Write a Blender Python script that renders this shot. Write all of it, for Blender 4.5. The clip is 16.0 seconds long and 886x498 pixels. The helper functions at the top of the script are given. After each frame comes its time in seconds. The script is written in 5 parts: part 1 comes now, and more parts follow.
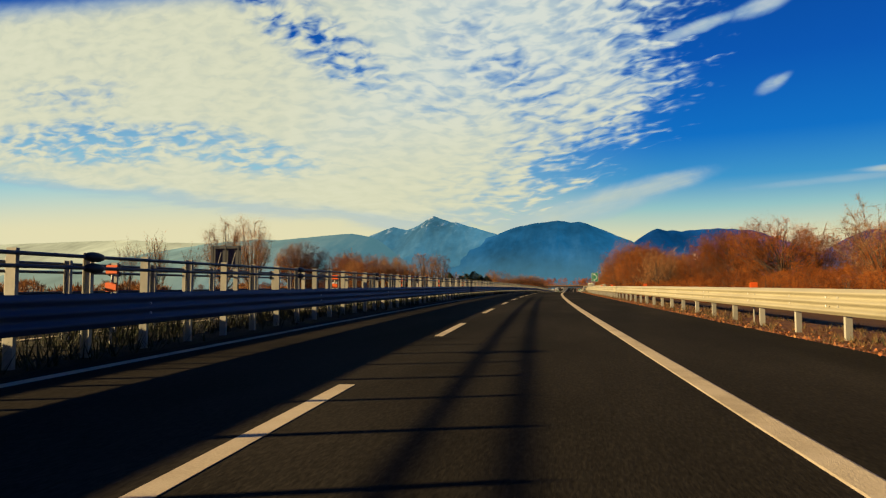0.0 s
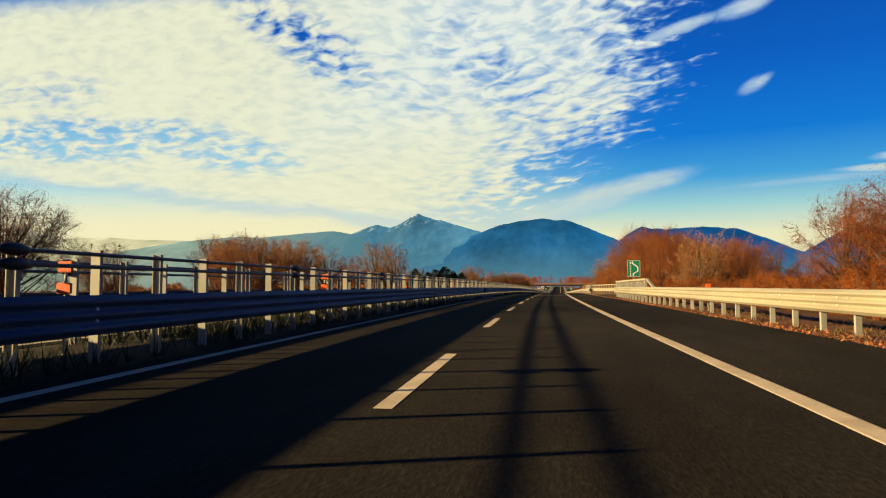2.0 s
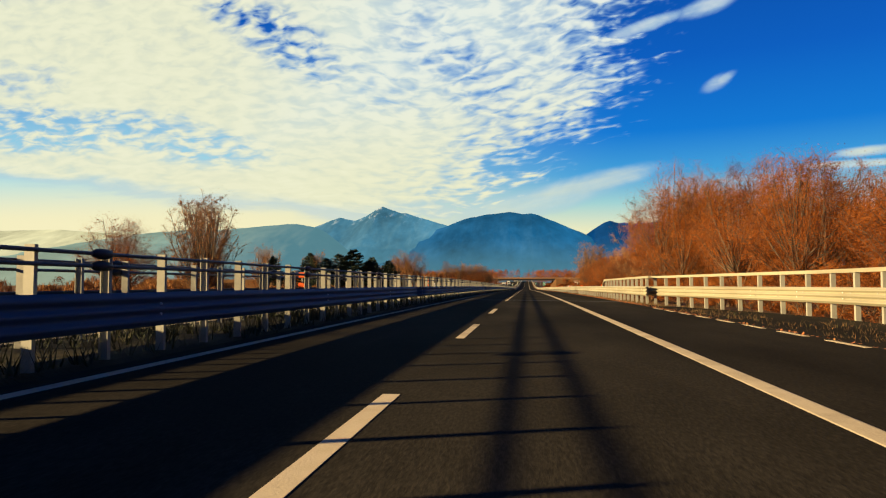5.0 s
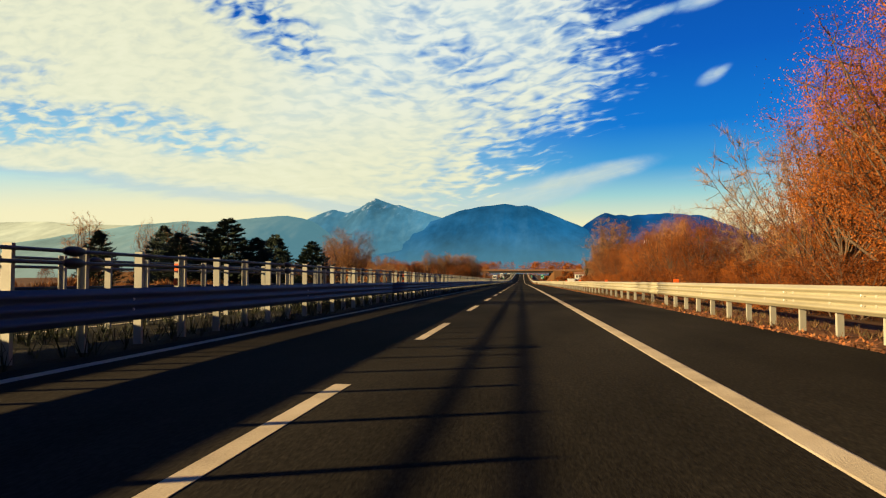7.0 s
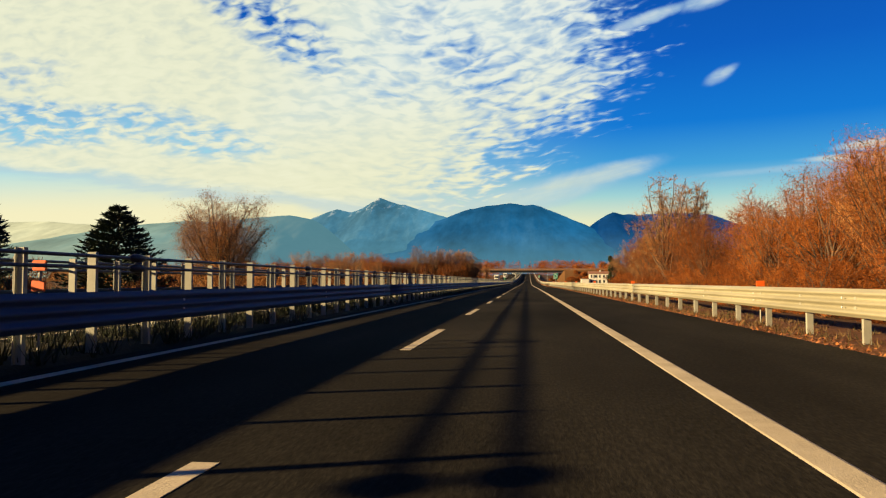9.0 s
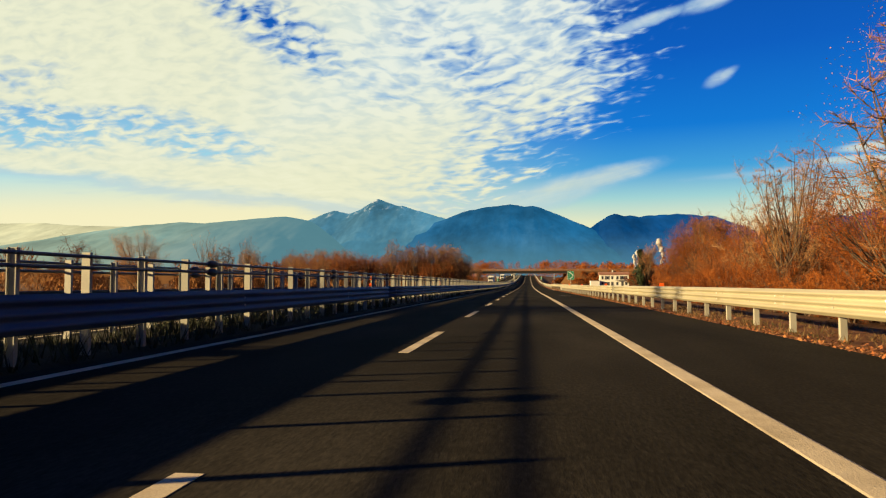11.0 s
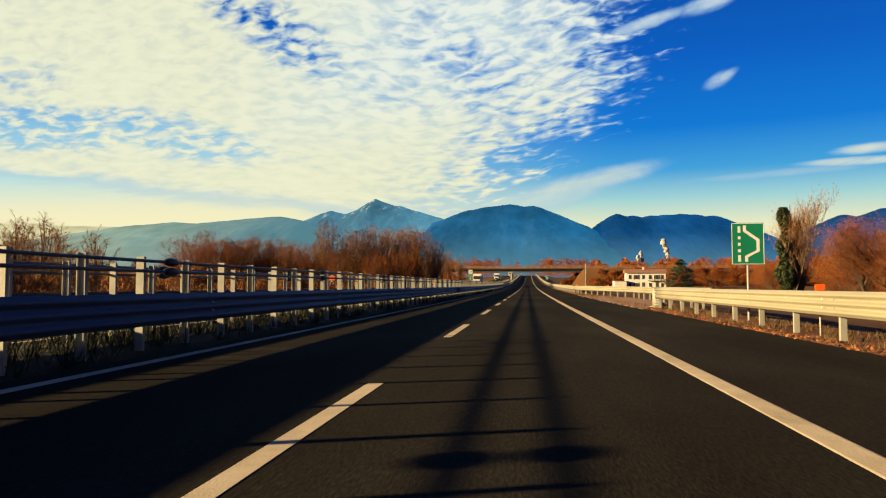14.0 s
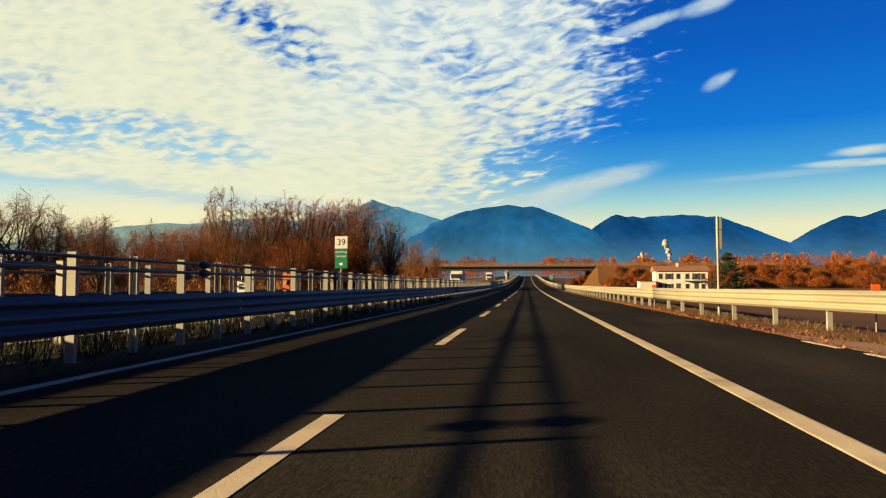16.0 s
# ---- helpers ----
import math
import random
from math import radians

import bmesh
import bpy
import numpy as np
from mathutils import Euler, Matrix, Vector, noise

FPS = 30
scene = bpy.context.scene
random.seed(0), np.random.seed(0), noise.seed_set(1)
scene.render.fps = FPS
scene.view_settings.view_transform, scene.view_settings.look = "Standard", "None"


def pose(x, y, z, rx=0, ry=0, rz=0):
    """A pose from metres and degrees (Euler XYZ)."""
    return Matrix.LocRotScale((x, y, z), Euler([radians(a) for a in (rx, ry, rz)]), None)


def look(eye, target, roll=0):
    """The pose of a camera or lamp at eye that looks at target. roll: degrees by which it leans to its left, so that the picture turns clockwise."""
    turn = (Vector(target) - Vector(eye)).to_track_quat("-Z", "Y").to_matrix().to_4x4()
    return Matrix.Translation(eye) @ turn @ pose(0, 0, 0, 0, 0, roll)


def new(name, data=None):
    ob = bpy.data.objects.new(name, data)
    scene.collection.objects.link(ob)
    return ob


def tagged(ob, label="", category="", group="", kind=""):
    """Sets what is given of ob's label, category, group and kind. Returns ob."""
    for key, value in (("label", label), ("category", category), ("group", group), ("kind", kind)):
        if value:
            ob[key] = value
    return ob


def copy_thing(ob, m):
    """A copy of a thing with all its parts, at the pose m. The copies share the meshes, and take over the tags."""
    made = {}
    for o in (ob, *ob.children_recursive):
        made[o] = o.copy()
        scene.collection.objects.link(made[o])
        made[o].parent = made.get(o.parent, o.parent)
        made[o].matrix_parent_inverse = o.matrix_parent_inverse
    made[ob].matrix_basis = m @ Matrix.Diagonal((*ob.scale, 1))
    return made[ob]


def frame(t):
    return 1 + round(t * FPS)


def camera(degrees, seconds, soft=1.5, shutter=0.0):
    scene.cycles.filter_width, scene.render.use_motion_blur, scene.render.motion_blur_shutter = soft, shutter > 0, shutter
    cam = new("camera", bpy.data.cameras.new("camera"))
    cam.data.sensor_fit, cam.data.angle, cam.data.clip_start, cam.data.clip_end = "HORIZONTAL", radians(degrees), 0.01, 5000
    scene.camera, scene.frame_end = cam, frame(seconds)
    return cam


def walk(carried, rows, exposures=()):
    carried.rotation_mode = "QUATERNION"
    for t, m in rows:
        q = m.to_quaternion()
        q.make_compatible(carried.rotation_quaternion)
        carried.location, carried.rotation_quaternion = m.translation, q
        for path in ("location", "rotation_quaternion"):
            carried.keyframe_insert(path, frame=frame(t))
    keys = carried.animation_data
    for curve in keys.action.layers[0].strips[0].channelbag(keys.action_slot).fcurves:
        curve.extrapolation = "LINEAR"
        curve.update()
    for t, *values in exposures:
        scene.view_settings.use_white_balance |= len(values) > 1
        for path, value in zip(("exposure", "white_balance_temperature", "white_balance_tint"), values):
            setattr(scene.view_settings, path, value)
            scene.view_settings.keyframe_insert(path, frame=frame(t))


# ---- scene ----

# ---- camera and its way along the motorway ----
cam = camera(63.5, 16.0, soft=1.2, shutter=0.0)
# seconds, x, y, z, tilt, turn
PATH = [
    (0.0, 0.12, -0.20, 1.056, 93.82, 10.27),
    (0.5, -0.71, 13.81, 1.305, 93.73, 10.09),
    (1.0, -1.49, 27.52, 1.538, 93.73, 9.81),
    (1.5, -2.22, 41.74, 1.767, 93.73, 9.54),
    (2.0, -2.88, 56.18, 1.987, 93.69, 9.04),
    (2.5, -3.37, 70.27, 2.189, 93.56, 8.41),
    (3.0, -3.71, 84.72, 2.384, 93.61, 7.86),
    (3.5, -3.92, 98.98, 2.563, 93.57, 7.32),
    (4.0, -4.07, 113.70, 2.733, 93.30, 6.73),
    (4.5, -4.05, 128.83, 2.892, 93.28, 6.58),
    (5.0, -3.96, 144.36, 3.037, 93.25, 6.43),
    (5.5, -3.81, 160.11, 3.166, 93.23, 6.28),
    (6.0, -3.66, 175.90, 3.279, 93.20, 6.12),
    (6.5, -3.52, 191.54, 3.373, 93.18, 5.97),
    (7.0, -3.22, 207.04, 3.460, 92.68, 6.06),
    (7.5, -3.09, 222.71, 3.542, 92.90, 6.29),
    (8.0, -3.00, 237.79, 3.591, 92.95, 6.42),
    (8.5, -2.94, 252.89, 3.642, 92.94, 6.47),
    (9.0, -2.92, 268.41, 3.688, 92.72, 6.56),
    (9.5, -2.89, 283.47, 3.721, 92.76, 6.56),
    (10.0, -2.87, 298.54, 3.752, 92.81, 6.56),
    (10.5, -2.86, 313.60, 3.781, 92.85, 6.56),
    (11.0, -2.85, 328.67, 3.810, 92.90, 6.56),
    (11.5, -2.85, 343.74, 3.834, 92.94, 6.56),
    (12.0, -2.87, 358.95, 3.867, 92.94, 6.56),
    (12.5, -2.90, 374.46, 3.893, 92.81, 6.56),
    (13.0, -2.98, 389.78, 3.911, 92.81, 6.56),
    (13.5, -3.03, 405.49, 3.921, 92.58, 6.56),
    (14.0, -3.07, 420.83, 3.935, 93.03, 6.56),
    (14.5, -3.04, 436.74, 3.956, 92.59, 6.47),
    (15.0, -3.02, 451.61, 3.982, 92.68, 6.47),
    (15.5, -3.01, 467.05, 4.018, 93.04, 6.42),
    (16.0, -2.97, 482.74, 4.065, 93.17, 6.46),
]
walk(cam, [(t, pose(x, y, z, rx, 0, rz)) for t, x, y, z, rx, rz in PATH],
     [(0.0, 1.58), (1.1, 1.60), (2.0, 1.82), (16.0, 1.84)])

# ---- light: low sun from the left, a little behind ----
SUN_ELEV, SUN_AZ = 12.5, 20.0      # degrees; azimuth: shadows fall to the right and this much ahead
el, az = radians(SUN_ELEV), radians(SUN_AZ)
to_sun = Vector((-math.cos(az) * math.cos(el), -math.sin(az) * math.cos(el), math.sin(el)))
sun_data = bpy.data.lights.new("sun", "SUN")
sun_data.energy, sun_data.angle, sun_data.color = 5.0, radians(0.65), (1.0, 0.735, 0.36)
sun = new("sun", sun_data)
sun.matrix_world = look((0, 0, 60), Vector((0, 0, 60)) - to_sun)


class Nodes:
    """Short hand for a node tree."""

    def __init__(self, tree):
        self.t = tree
        tree.nodes.clear()

    def n(self, kind, sets=None, **ins):
        node = self.t.nodes.new(kind)
        for k, v in (sets or {}).items():
            if k == "operation":
                node.operation = v
            elif k == "blend":
                node.data_type, node.blend_type = "RGBA", v
            elif k == "ramp":
                cr = node.color_ramp
                while len(cr.elements) < len(v):
                    cr.elements.new(0.5)
                for e, (p, c) in zip(cr.elements, v):
                    e.position, e.color = p, c if len(c) == 4 else (*c, 1)
            elif k == "sky":
                node.sky_type, node.sun_disc = "NISHITA", False
                node.sun_elevation, node.sun_rotation = v
                node.air_density, node.dust_density, node.ozone_density = 1.0, 0.6, 3.0
            elif k == "interp":
                node.interpolation_type = v
            elif k == "clamp":
                node.use_clamp = v
            elif k == "feature":
                node.feature = v
        for k, v in ins.items():
            key = int(k[1:]) if k[0] == "i" and k[1:].isdigit() else k.replace("_", " ")
            self.put(node.inputs[key], v)
        return node

    def put(self, socket, v):
        if isinstance(v, bpy.types.NodeSocket):
            self.t.links.new(v, socket)
        elif isinstance(v, bpy.types.Node):
            self.t.links.new(v.outputs[0], socket)
        else:
            socket.default_value = v

    def math(self, op, a, b=0.0, c=0.0, clamp=False):
        return self.n("ShaderNodeMath", {"operation": op, "clamp": clamp}, i0=a, i1=b, i2=c).outputs[0]

    def vmath(self, op, a, b=(0, 0, 0)):
        return self.n("ShaderNodeVectorMath", {"operation": op}, i0=a, i1=b).outputs[0]

    def mix(self, f, a, b, blend="MIX"):
        return self.n("ShaderNodeMix", {"blend": blend}, i0=f, i6=a, i7=b).outputs[2]

    def noise(self, vec, scale, detail=4.0, rough=0.55, dist=0.0):
        return self.n("ShaderNodeTexNoise", None, Vector=vec, Scale=scale, Detail=detail, Roughness=rough, Distortion=dist).outputs[0]

    def ramp(self, f, stops):
        return self.n("ShaderNodeValToRGB", {"ramp": stops}, Fac=f).outputs[0]

    def step(self, f, lo, hi):
        return self.n("ShaderNodeMapRange", {"interp": "SMOOTHSTEP"}, Value=f, From_Min=lo, From_Max=hi).outputs[0]


# ---- sky: clear deep blue with a bank of mackerel cloud ----
world = bpy.data.worlds.new("sky")
scene.world = world
world.use_nodes = True
w = Nodes(world.node_tree)
geo = w.n("ShaderNodeTexCoord").outputs[0]
sep = w.n("ShaderNodeSeparateXYZ", None, i0=geo)
dx, dy, dz = sep.outputs
ahead = w.math("MAXIMUM", dy, 0.05)
u0 = w.math("DIVIDE", dx, ahead)          # across, 0 along the road
v0 = w.math("DIVIDE", dz, ahead)          # up
sky = w.n("ShaderNodeTexSky", {"sky": (radians(SUN_ELEV), radians(180 + 90 - SUN_AZ))})
up = w.math("MAXIMUM", dz, 0.0)
tone = w.ramp(up, [(0.0, (0.95, 0.78, 0.42)), (0.080, (0.86, 0.84, 0.52)), (0.118, (0.36, 0.66, 0.66)), (0.155, (0.055, 0.36, 0.70)),
                   (0.21, (0.003, 0.190, 0.66)), (0.30, (0.001, 0.110, 0.53)), (0.40, (0.001, 0.075, 0.40)), (1.0, (0.001, 0.045, 0.24))])
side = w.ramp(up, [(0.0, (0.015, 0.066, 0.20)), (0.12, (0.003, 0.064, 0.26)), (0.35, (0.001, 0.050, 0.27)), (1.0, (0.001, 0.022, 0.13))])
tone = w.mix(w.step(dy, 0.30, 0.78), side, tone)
hazy = w.math("MULTIPLY", w.math("MULTIPLY", w.step(u0, 0.15, -0.45), w.step(v0, 0.40, 0.15)), w.math("MULTIPLY", w.step(dy, 0.30, 0.78), 0.92))
tone = w.mix(hazy, tone, w.mix(w.step(v0, 0.10, 0.20), (0.95, 0.88, 0.54, 1), (0.40, 0.74, 0.80, 1)))
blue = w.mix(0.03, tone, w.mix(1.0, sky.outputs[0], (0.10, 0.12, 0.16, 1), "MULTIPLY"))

# the bank lies on the picture of the sky as (across, up); ripples run level on the left and lean upwards on the right
flat = w.n("ShaderNodeCombineXYZ", None, X=u0, Y=v0).outputs[0]
lean = w.math("MULTIPLY", w.step(u0, -0.30, 0.05), 0.20)
lev = w.math("SUBTRACT", v0, w.math("MULTIPLY", lean, u0))
tall_v = w.math("MULTIPLY", w.math("LOGARITHM", w.math("MAXIMUM", w.math("ADD", lev, 0.16), 0.02), 2.718), 38.0)
rvec = w.n("ShaderNodeCombineXYZ", None, X=w.math("MULTIPLY", u0, 33.0), Y=tall_v).outputs[0]
bend = w.noise(w.vmath("MULTIPLY", flat, (9.0, 9.0, 1.0)), 1.0, 2.0, 0.5)
rvec = w.vmath("ADD", rvec, w.n("ShaderNodeCombineXYZ", None, X=0.0, Y=w.math("MULTIPLY", bend, 2.2)).outputs[0])
ripple = w.noise(rvec, 1.0, 2.5, 0.5, 0.35)
fluff = w.noise(w.vmath("MULTIPLY", flat, (7.0, 11.0, 1.0)), 1.0, 5.0, 0.60, 0.5)
streak = w.noise(w.n("ShaderNodeCombineXYZ", None, X=w.math("MULTIPLY", u0, 5.0), Y=w.math("MULTIPLY", lev, 30.0)).outputs[0], 1.0, 5.0, 0.62, 0.5)
curd = w.step(ripple, 0.36, 0.62)
# edge of the bank: it leans to the right with height
edge_u = w.math("MINIMUM", w.math("MULTIPLY_ADD", v0, 1.12, -0.185), 0.135)
over = w.math("SUBTRACT", edge_u, u0)
ragged = w.math("ADD", w.math("MULTIPLY", w.math("SUBTRACT", streak, 0.5), 0.30), w.math("MULTIPLY", w.math("SUBTRACT", ripple, 0.5), 0.22))
bank = w.step(w.math("ADD", over, ragged), -0.060, 0.085)


def blob(cu, cv, ru, rv, slope, wild=1.4):
    """1 in the middle of a slanting oval of the sky, fading out to 0 with a frayed rim."""
    a = w.math("DIVIDE", w.math("SUBTRACT", u0, cu), ru)
    b = w.math("DIVIDE", w.math("SUBTRACT", w.math("SUBTRACT", v0, cv), w.math("MULTIPLY", w.math("SUBTRACT", u0, cu), slope)), rv)
    r = w.math("ADD", w.math("MULTIPLY", a, a), w.math("MULTIPLY", b, b))
    r = w.math("ADD", r, w.math("MULTIPLY", w.math("SUBTRACT", fluff, 0.5), wild))
    return w.step(r, 1.7, -0.35)


# places where the blue shows between the ripples
open_sky = w.math("MULTIPLY", w.step(over, 0.26, 0.0), 0.60)
for row in ((-0.375, 0.385, 0.15, 0.050, -0.62, 1.05), (-0.72, 0.243, 0.24, 0.036, -0.04, 1.2), (-0.50, 0.215, 0.15, 0.030, -0.15, 0.9), (-0.065, 0.300, 0.12, 0.080, -0.55, 0.75),
            (-0.050, 0.215, 0.07, 0.030, 0.30, 0.66), (0.030, 0.340, 0.10, 0.040, 0.3, 0.42), (-0.22, 0.30, 0.12, 0.05, -0.5, 0.42), (-0.78, 0.32, 0.12, 0.03, 0.0, 0.40)):
    open_sky = w.math("MAXIMUM", open_sky, w.math("MULTIPLY", blob(*row[:5]), row[5]))
dens = w.math("MULTIPLY_ADD", open_sky, -0.46, 0.92)
swing = w.math("MULTIPLY_ADD", open_sky, 2.30, 0.60)
soft_r = w.math("ADD", w.math("MULTIPLY", w.math("SUBTRACT", ripple, 0.5), swing), w.math("MULTIPLY", w.math("SUBTRACT", fluff, 0.5), 0.55))
body = w.math("ADD", dens, soft_r, clamp=True)
lower = w.math("ADD", w.math("MULTIPLY_ADD", w.math("MINIMUM", w.math("ADD", u0, 0.22), 0.0), -0.135, 0.088), w.math("MULTIPLY", w.math("SUBTRACT", streak, 0.5), 0.06))
low = w.step(w.math("SUBTRACT", v0, lower), -0.012, 0.040)
bank = w.math("MULTIPLY", bank, w.math("MULTIPLY", body, w.math("MULTIPLY", low, w.step(v0, 0.50, 0.43))))


def puff(cu, cv, ru, rv, slope, k):
    """A small separate cloud at a place in the sky."""
    return w.math("MULTIPLY", w.math("MULTIPLY", blob(cu, cv, ru, rv, slope, 2.6), w.math("MULTIPLY_ADD", streak, 1.1, 0.25)), k)


cloud = bank
for row in ((0.262, 0.281, 0.024, 0.012, 0.45, 0.66), (0.272, 0.287, 0.018, 0.008, 0.5, 0.75), (0.255, 0.392, 0.045, 0.014, 0.35, 0.8), (0.175, 0.368, 0.055, 0.010, 0.30, 0.8), (0.060, 0.138, 0.13, 0.016, 0.24, 0.70), (0.000, 0.118, 0.12, 0.022, 0.20, 0.70),
            (0.47, 0.186, 0.060, 0.008, 0.10, 0.9), (0.45, 0.168, 0.085, 0.006, 0.05, 0.75), (0.33, 0.152, 0.12, 0.006, 0.08, 0.42)):
    cloud = w.math("MAXIMUM", cloud, puff(*row))
front = w.step(dy, 0.40, 0.74)
cloud = w.math("MULTIPLY", cloud, front, clamp=True)
white = w.mix(curd, (0.62, 0.74, 0.74, 1), (0.80, 0.86, 0.78, 1))
cream = w.math("MAXIMUM", w.step(v0, 0.36, 0.13), w.math("MULTIPLY", w.step(u0, -0.10, -0.50), 0.85))
white = w.mix(cream, white, w.mix(w.math("MULTIPLY_ADD", ripple, 0.6, w.math("MULTIPLY", fluff, 0.4)), (0.72, 0.73, 0.48, 1), (0.93, 0.93, 0.69, 1)))
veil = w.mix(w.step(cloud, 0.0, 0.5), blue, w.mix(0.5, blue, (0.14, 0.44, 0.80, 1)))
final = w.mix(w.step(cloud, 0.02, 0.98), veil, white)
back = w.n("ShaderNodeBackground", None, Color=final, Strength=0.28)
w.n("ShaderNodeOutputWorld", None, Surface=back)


# ---- materials ----
def surface(name, colours, scale=4.0, rough=0.8, metal=0.0, bump=0.2, fine=40.0, spread=0.25, per_object=0.0, per_island=0.0,
            glow=None, detail=5.0, spec=0.4, stretch=(1, 1, 1), bump_dist=0.02, translucent=0.0):
    """A procedural surface: a ramp of colours over coarse noise, fine grain on top, and relief."""
    m = bpy.data.materials.new(name)
    m.use_nodes = True
    k = Nodes(m.node_tree)
    co = k.n("ShaderNodeTexCoord").outputs[3]
    place = k.n("ShaderNodeNewGeometry")
    pos = k.vmath("MULTIPLY", place.outputs[0], stretch)
    coarse = k.noise(pos, scale, detail, 0.6)
    grain = k.noise(pos, fine, 3.0, 0.6)
    f = k.math("ADD", k.math("MULTIPLY", k.math("SUBTRACT", coarse, 0.5), 1.5), 0.5)
    f = k.math("ADD", f, k.math("MULTIPLY", k.math("SUBTRACT", grain, 0.5), spread))
    if per_object:
        f = k.math("ADD", f, k.math("MULTIPLY", k.math("SUBTRACT", k.n("ShaderNodeObjectInfo").outputs["Random"], 0.5), per_object))
    if per_island:
        f = k.math("ADD", f, k.math("MULTIPLY", k.math("SUBTRACT", place.outputs["Random Per Island"], 0.5), per_island))
    stops = [(i / max(1, len(colours) - 1), c) for i, c in enumerate(colours)]
    col = k.ramp(f, stops)
    b = k.n("ShaderNodeBump", None, Strength=bump, Distance=bump_dist, Height=k.math("ADD", coarse, k.math("MULTIPLY", grain, 0.6)))
    r = k.math("ADD", rough, k.math("MULTIPLY", k.math("SUBTRACT", grain, 0.5), 0.2), clamp=True)
    p = k.n("ShaderNodeBsdfPrincipled", None, Base_Color=col, Roughness=r, Metallic=metal, Normal=b)
    p.inputs["Specular IOR Level"].default_value = spec
    if glow:
        k.put(p.inputs["Emission Color"], (*glow, 1))
        p.inputs["Emission Strength"].default_value = 1.0
    out = p
    if translucent:
        tr = k.n("ShaderNodeBsdfTranslucent", None, Color=col)
        out = k.n("ShaderNodeMixShader", None, i0=translucent, i1=p, i2=tr)
    k.n("ShaderNodeOutputMaterial", None, Surface=out)
    return m


ASPHALT = surface("asphalt", [(0.0090, 0.0079, 0.0060), (0.0222, 0.0194, 0.0144), (0.042, 0.0362, 0.0265)], 0.35, 0.86, 0, 0.6, 42, 1.3, spec=0.005, stretch=(1, 0.25, 1), bump_dist=0.008)
OLD_ASPHALT = surface("worn_asphalt", [(0.0204, 0.0197, 0.019), (0.0374, 0.034, 0.0306)], 0.4, 0.9, 0, 0.5, 45, 0.8, spec=0.0)
PAINT = surface("road_paint", [(0.30, 0.245, 0.160), (0.48, 0.395, 0.262), (0.57, 0.480, 0.335)], 1.2, 0.7, 0, 0.3, 60, 0.7, spec=0.0)
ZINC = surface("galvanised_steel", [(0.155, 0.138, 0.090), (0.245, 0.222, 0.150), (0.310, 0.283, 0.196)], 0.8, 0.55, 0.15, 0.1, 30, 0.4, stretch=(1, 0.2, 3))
# shaded copy of the galvanised steel: the shade's blue is in its base colour
ZINC_SHADED = surface("shaded_steel", [(0.030, 0.054, 0.094), (0.046, 0.078, 0.128), (0.064, 0.100, 0.155)], 0.9, 0.6, 0.1, 0.1, 30, 0.4, stretch=(1, 0.2, 3), spec=0.2)
POST_STEEL = surface("post_steel", [(0.1632, 0.1564, 0.1292), (0.238, 0.2278, 0.187), (0.2856, 0.272, 0.2244)], 2.0, 0.6, 0.1, 0.15, 30, 0.4, per_object=0.4)
TUBE_STEEL = surface("tube_steel", [(0.0476, 0.051, 0.0544), (0.0884, 0.0884, 0.0918)], 2.0, 0.55, 0.4, 0.1, 30, 0.3)
SLEEVE_STEEL = surface("dark_sleeve", [(0.0082, 0.0082, 0.0095), (0.0204, 0.0204, 0.0231)], 4.0, 0.6, 0.1, 0.1, 30, 0.3)
VERGE = surface("verge_soil", [(0.050, 0.023, 0.009), (0.125, 0.052, 0.019), (0.185, 0.080, 0.028), (0.064, 0.050, 0.016)], 0.9, 0.95, 0, 0.8, 14, 0.8, bump_dist=0.05, spec=0.1)
FIELD = surface("winter_field", [(0.040, 0.022, 0.010), (0.084, 0.042, 0.017), (0.12, 0.058, 0.022), (0.050, 0.036, 0.014)], 0.05, 0.95, 0, 0.6, 3.0, 0.8, bump_dist=0.1, spec=0.1)
GRAVEL = surface("layby_gravel", [(0.15, 0.072, 0.033), (0.24, 0.122, 0.058), (0.32, 0.175, 0.090)], 0.8, 0.95, 0, 0.7, 30, 0.8)
DRY_GRASS = surface("dry_grass", [(0.050, 0.034, 0.011), (0.122, 0.068, 0.025), (0.180, 0.102, 0.038), (0.040, 0.050, 0.013)], 0.7, 0.9, 0, 0, 9, 0.4, per_island=0.9, translucent=0.25)
# median soil and greener weeds, their colours darkened for the shade between the barriers
SHADED_MEDIAN_SOIL = surface("shaded_median_soil", [(0.0095, 0.0095, 0.0054), (0.0238, 0.0204, 0.0095), (0.0408, 0.0306, 0.0136)], 0.9, 0.95, 0, 0.8, 14, 0.8, bump_dist=0.05, spec=0.1)
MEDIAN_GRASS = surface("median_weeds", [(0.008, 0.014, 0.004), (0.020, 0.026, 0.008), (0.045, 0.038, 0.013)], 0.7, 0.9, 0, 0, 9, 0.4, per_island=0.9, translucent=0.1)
LEAF_LITTER = surface("leaf_litter", [(0.14, 0.042, 0.011), (0.28, 0.092, 0.024), (0.25, 0.120, 0.040)], 1.5, 0.9, 0, 0.3, 14, 0.4, per_island=0.9)
BARK = surface("bark", [(0.022, 0.013, 0.008), (0.055, 0.034, 0.020), (0.110, 0.075, 0.048)], 3.0, 0.95, 0, 0.6, 22, 0.5, per_object=0.4, stretch=(1, 1, 0.3))
TWIG_ORANGE = surface("rusty_twigs", [(0.055, 0.014, 0.003), (0.170, 0.046, 0.008), (0.300, 0.096, 0.018)], 0.5, 0.9, 0, 0, 6, 0.3, per_object=0.75, per_island=0.6, translucent=0.12, spec=0.1)
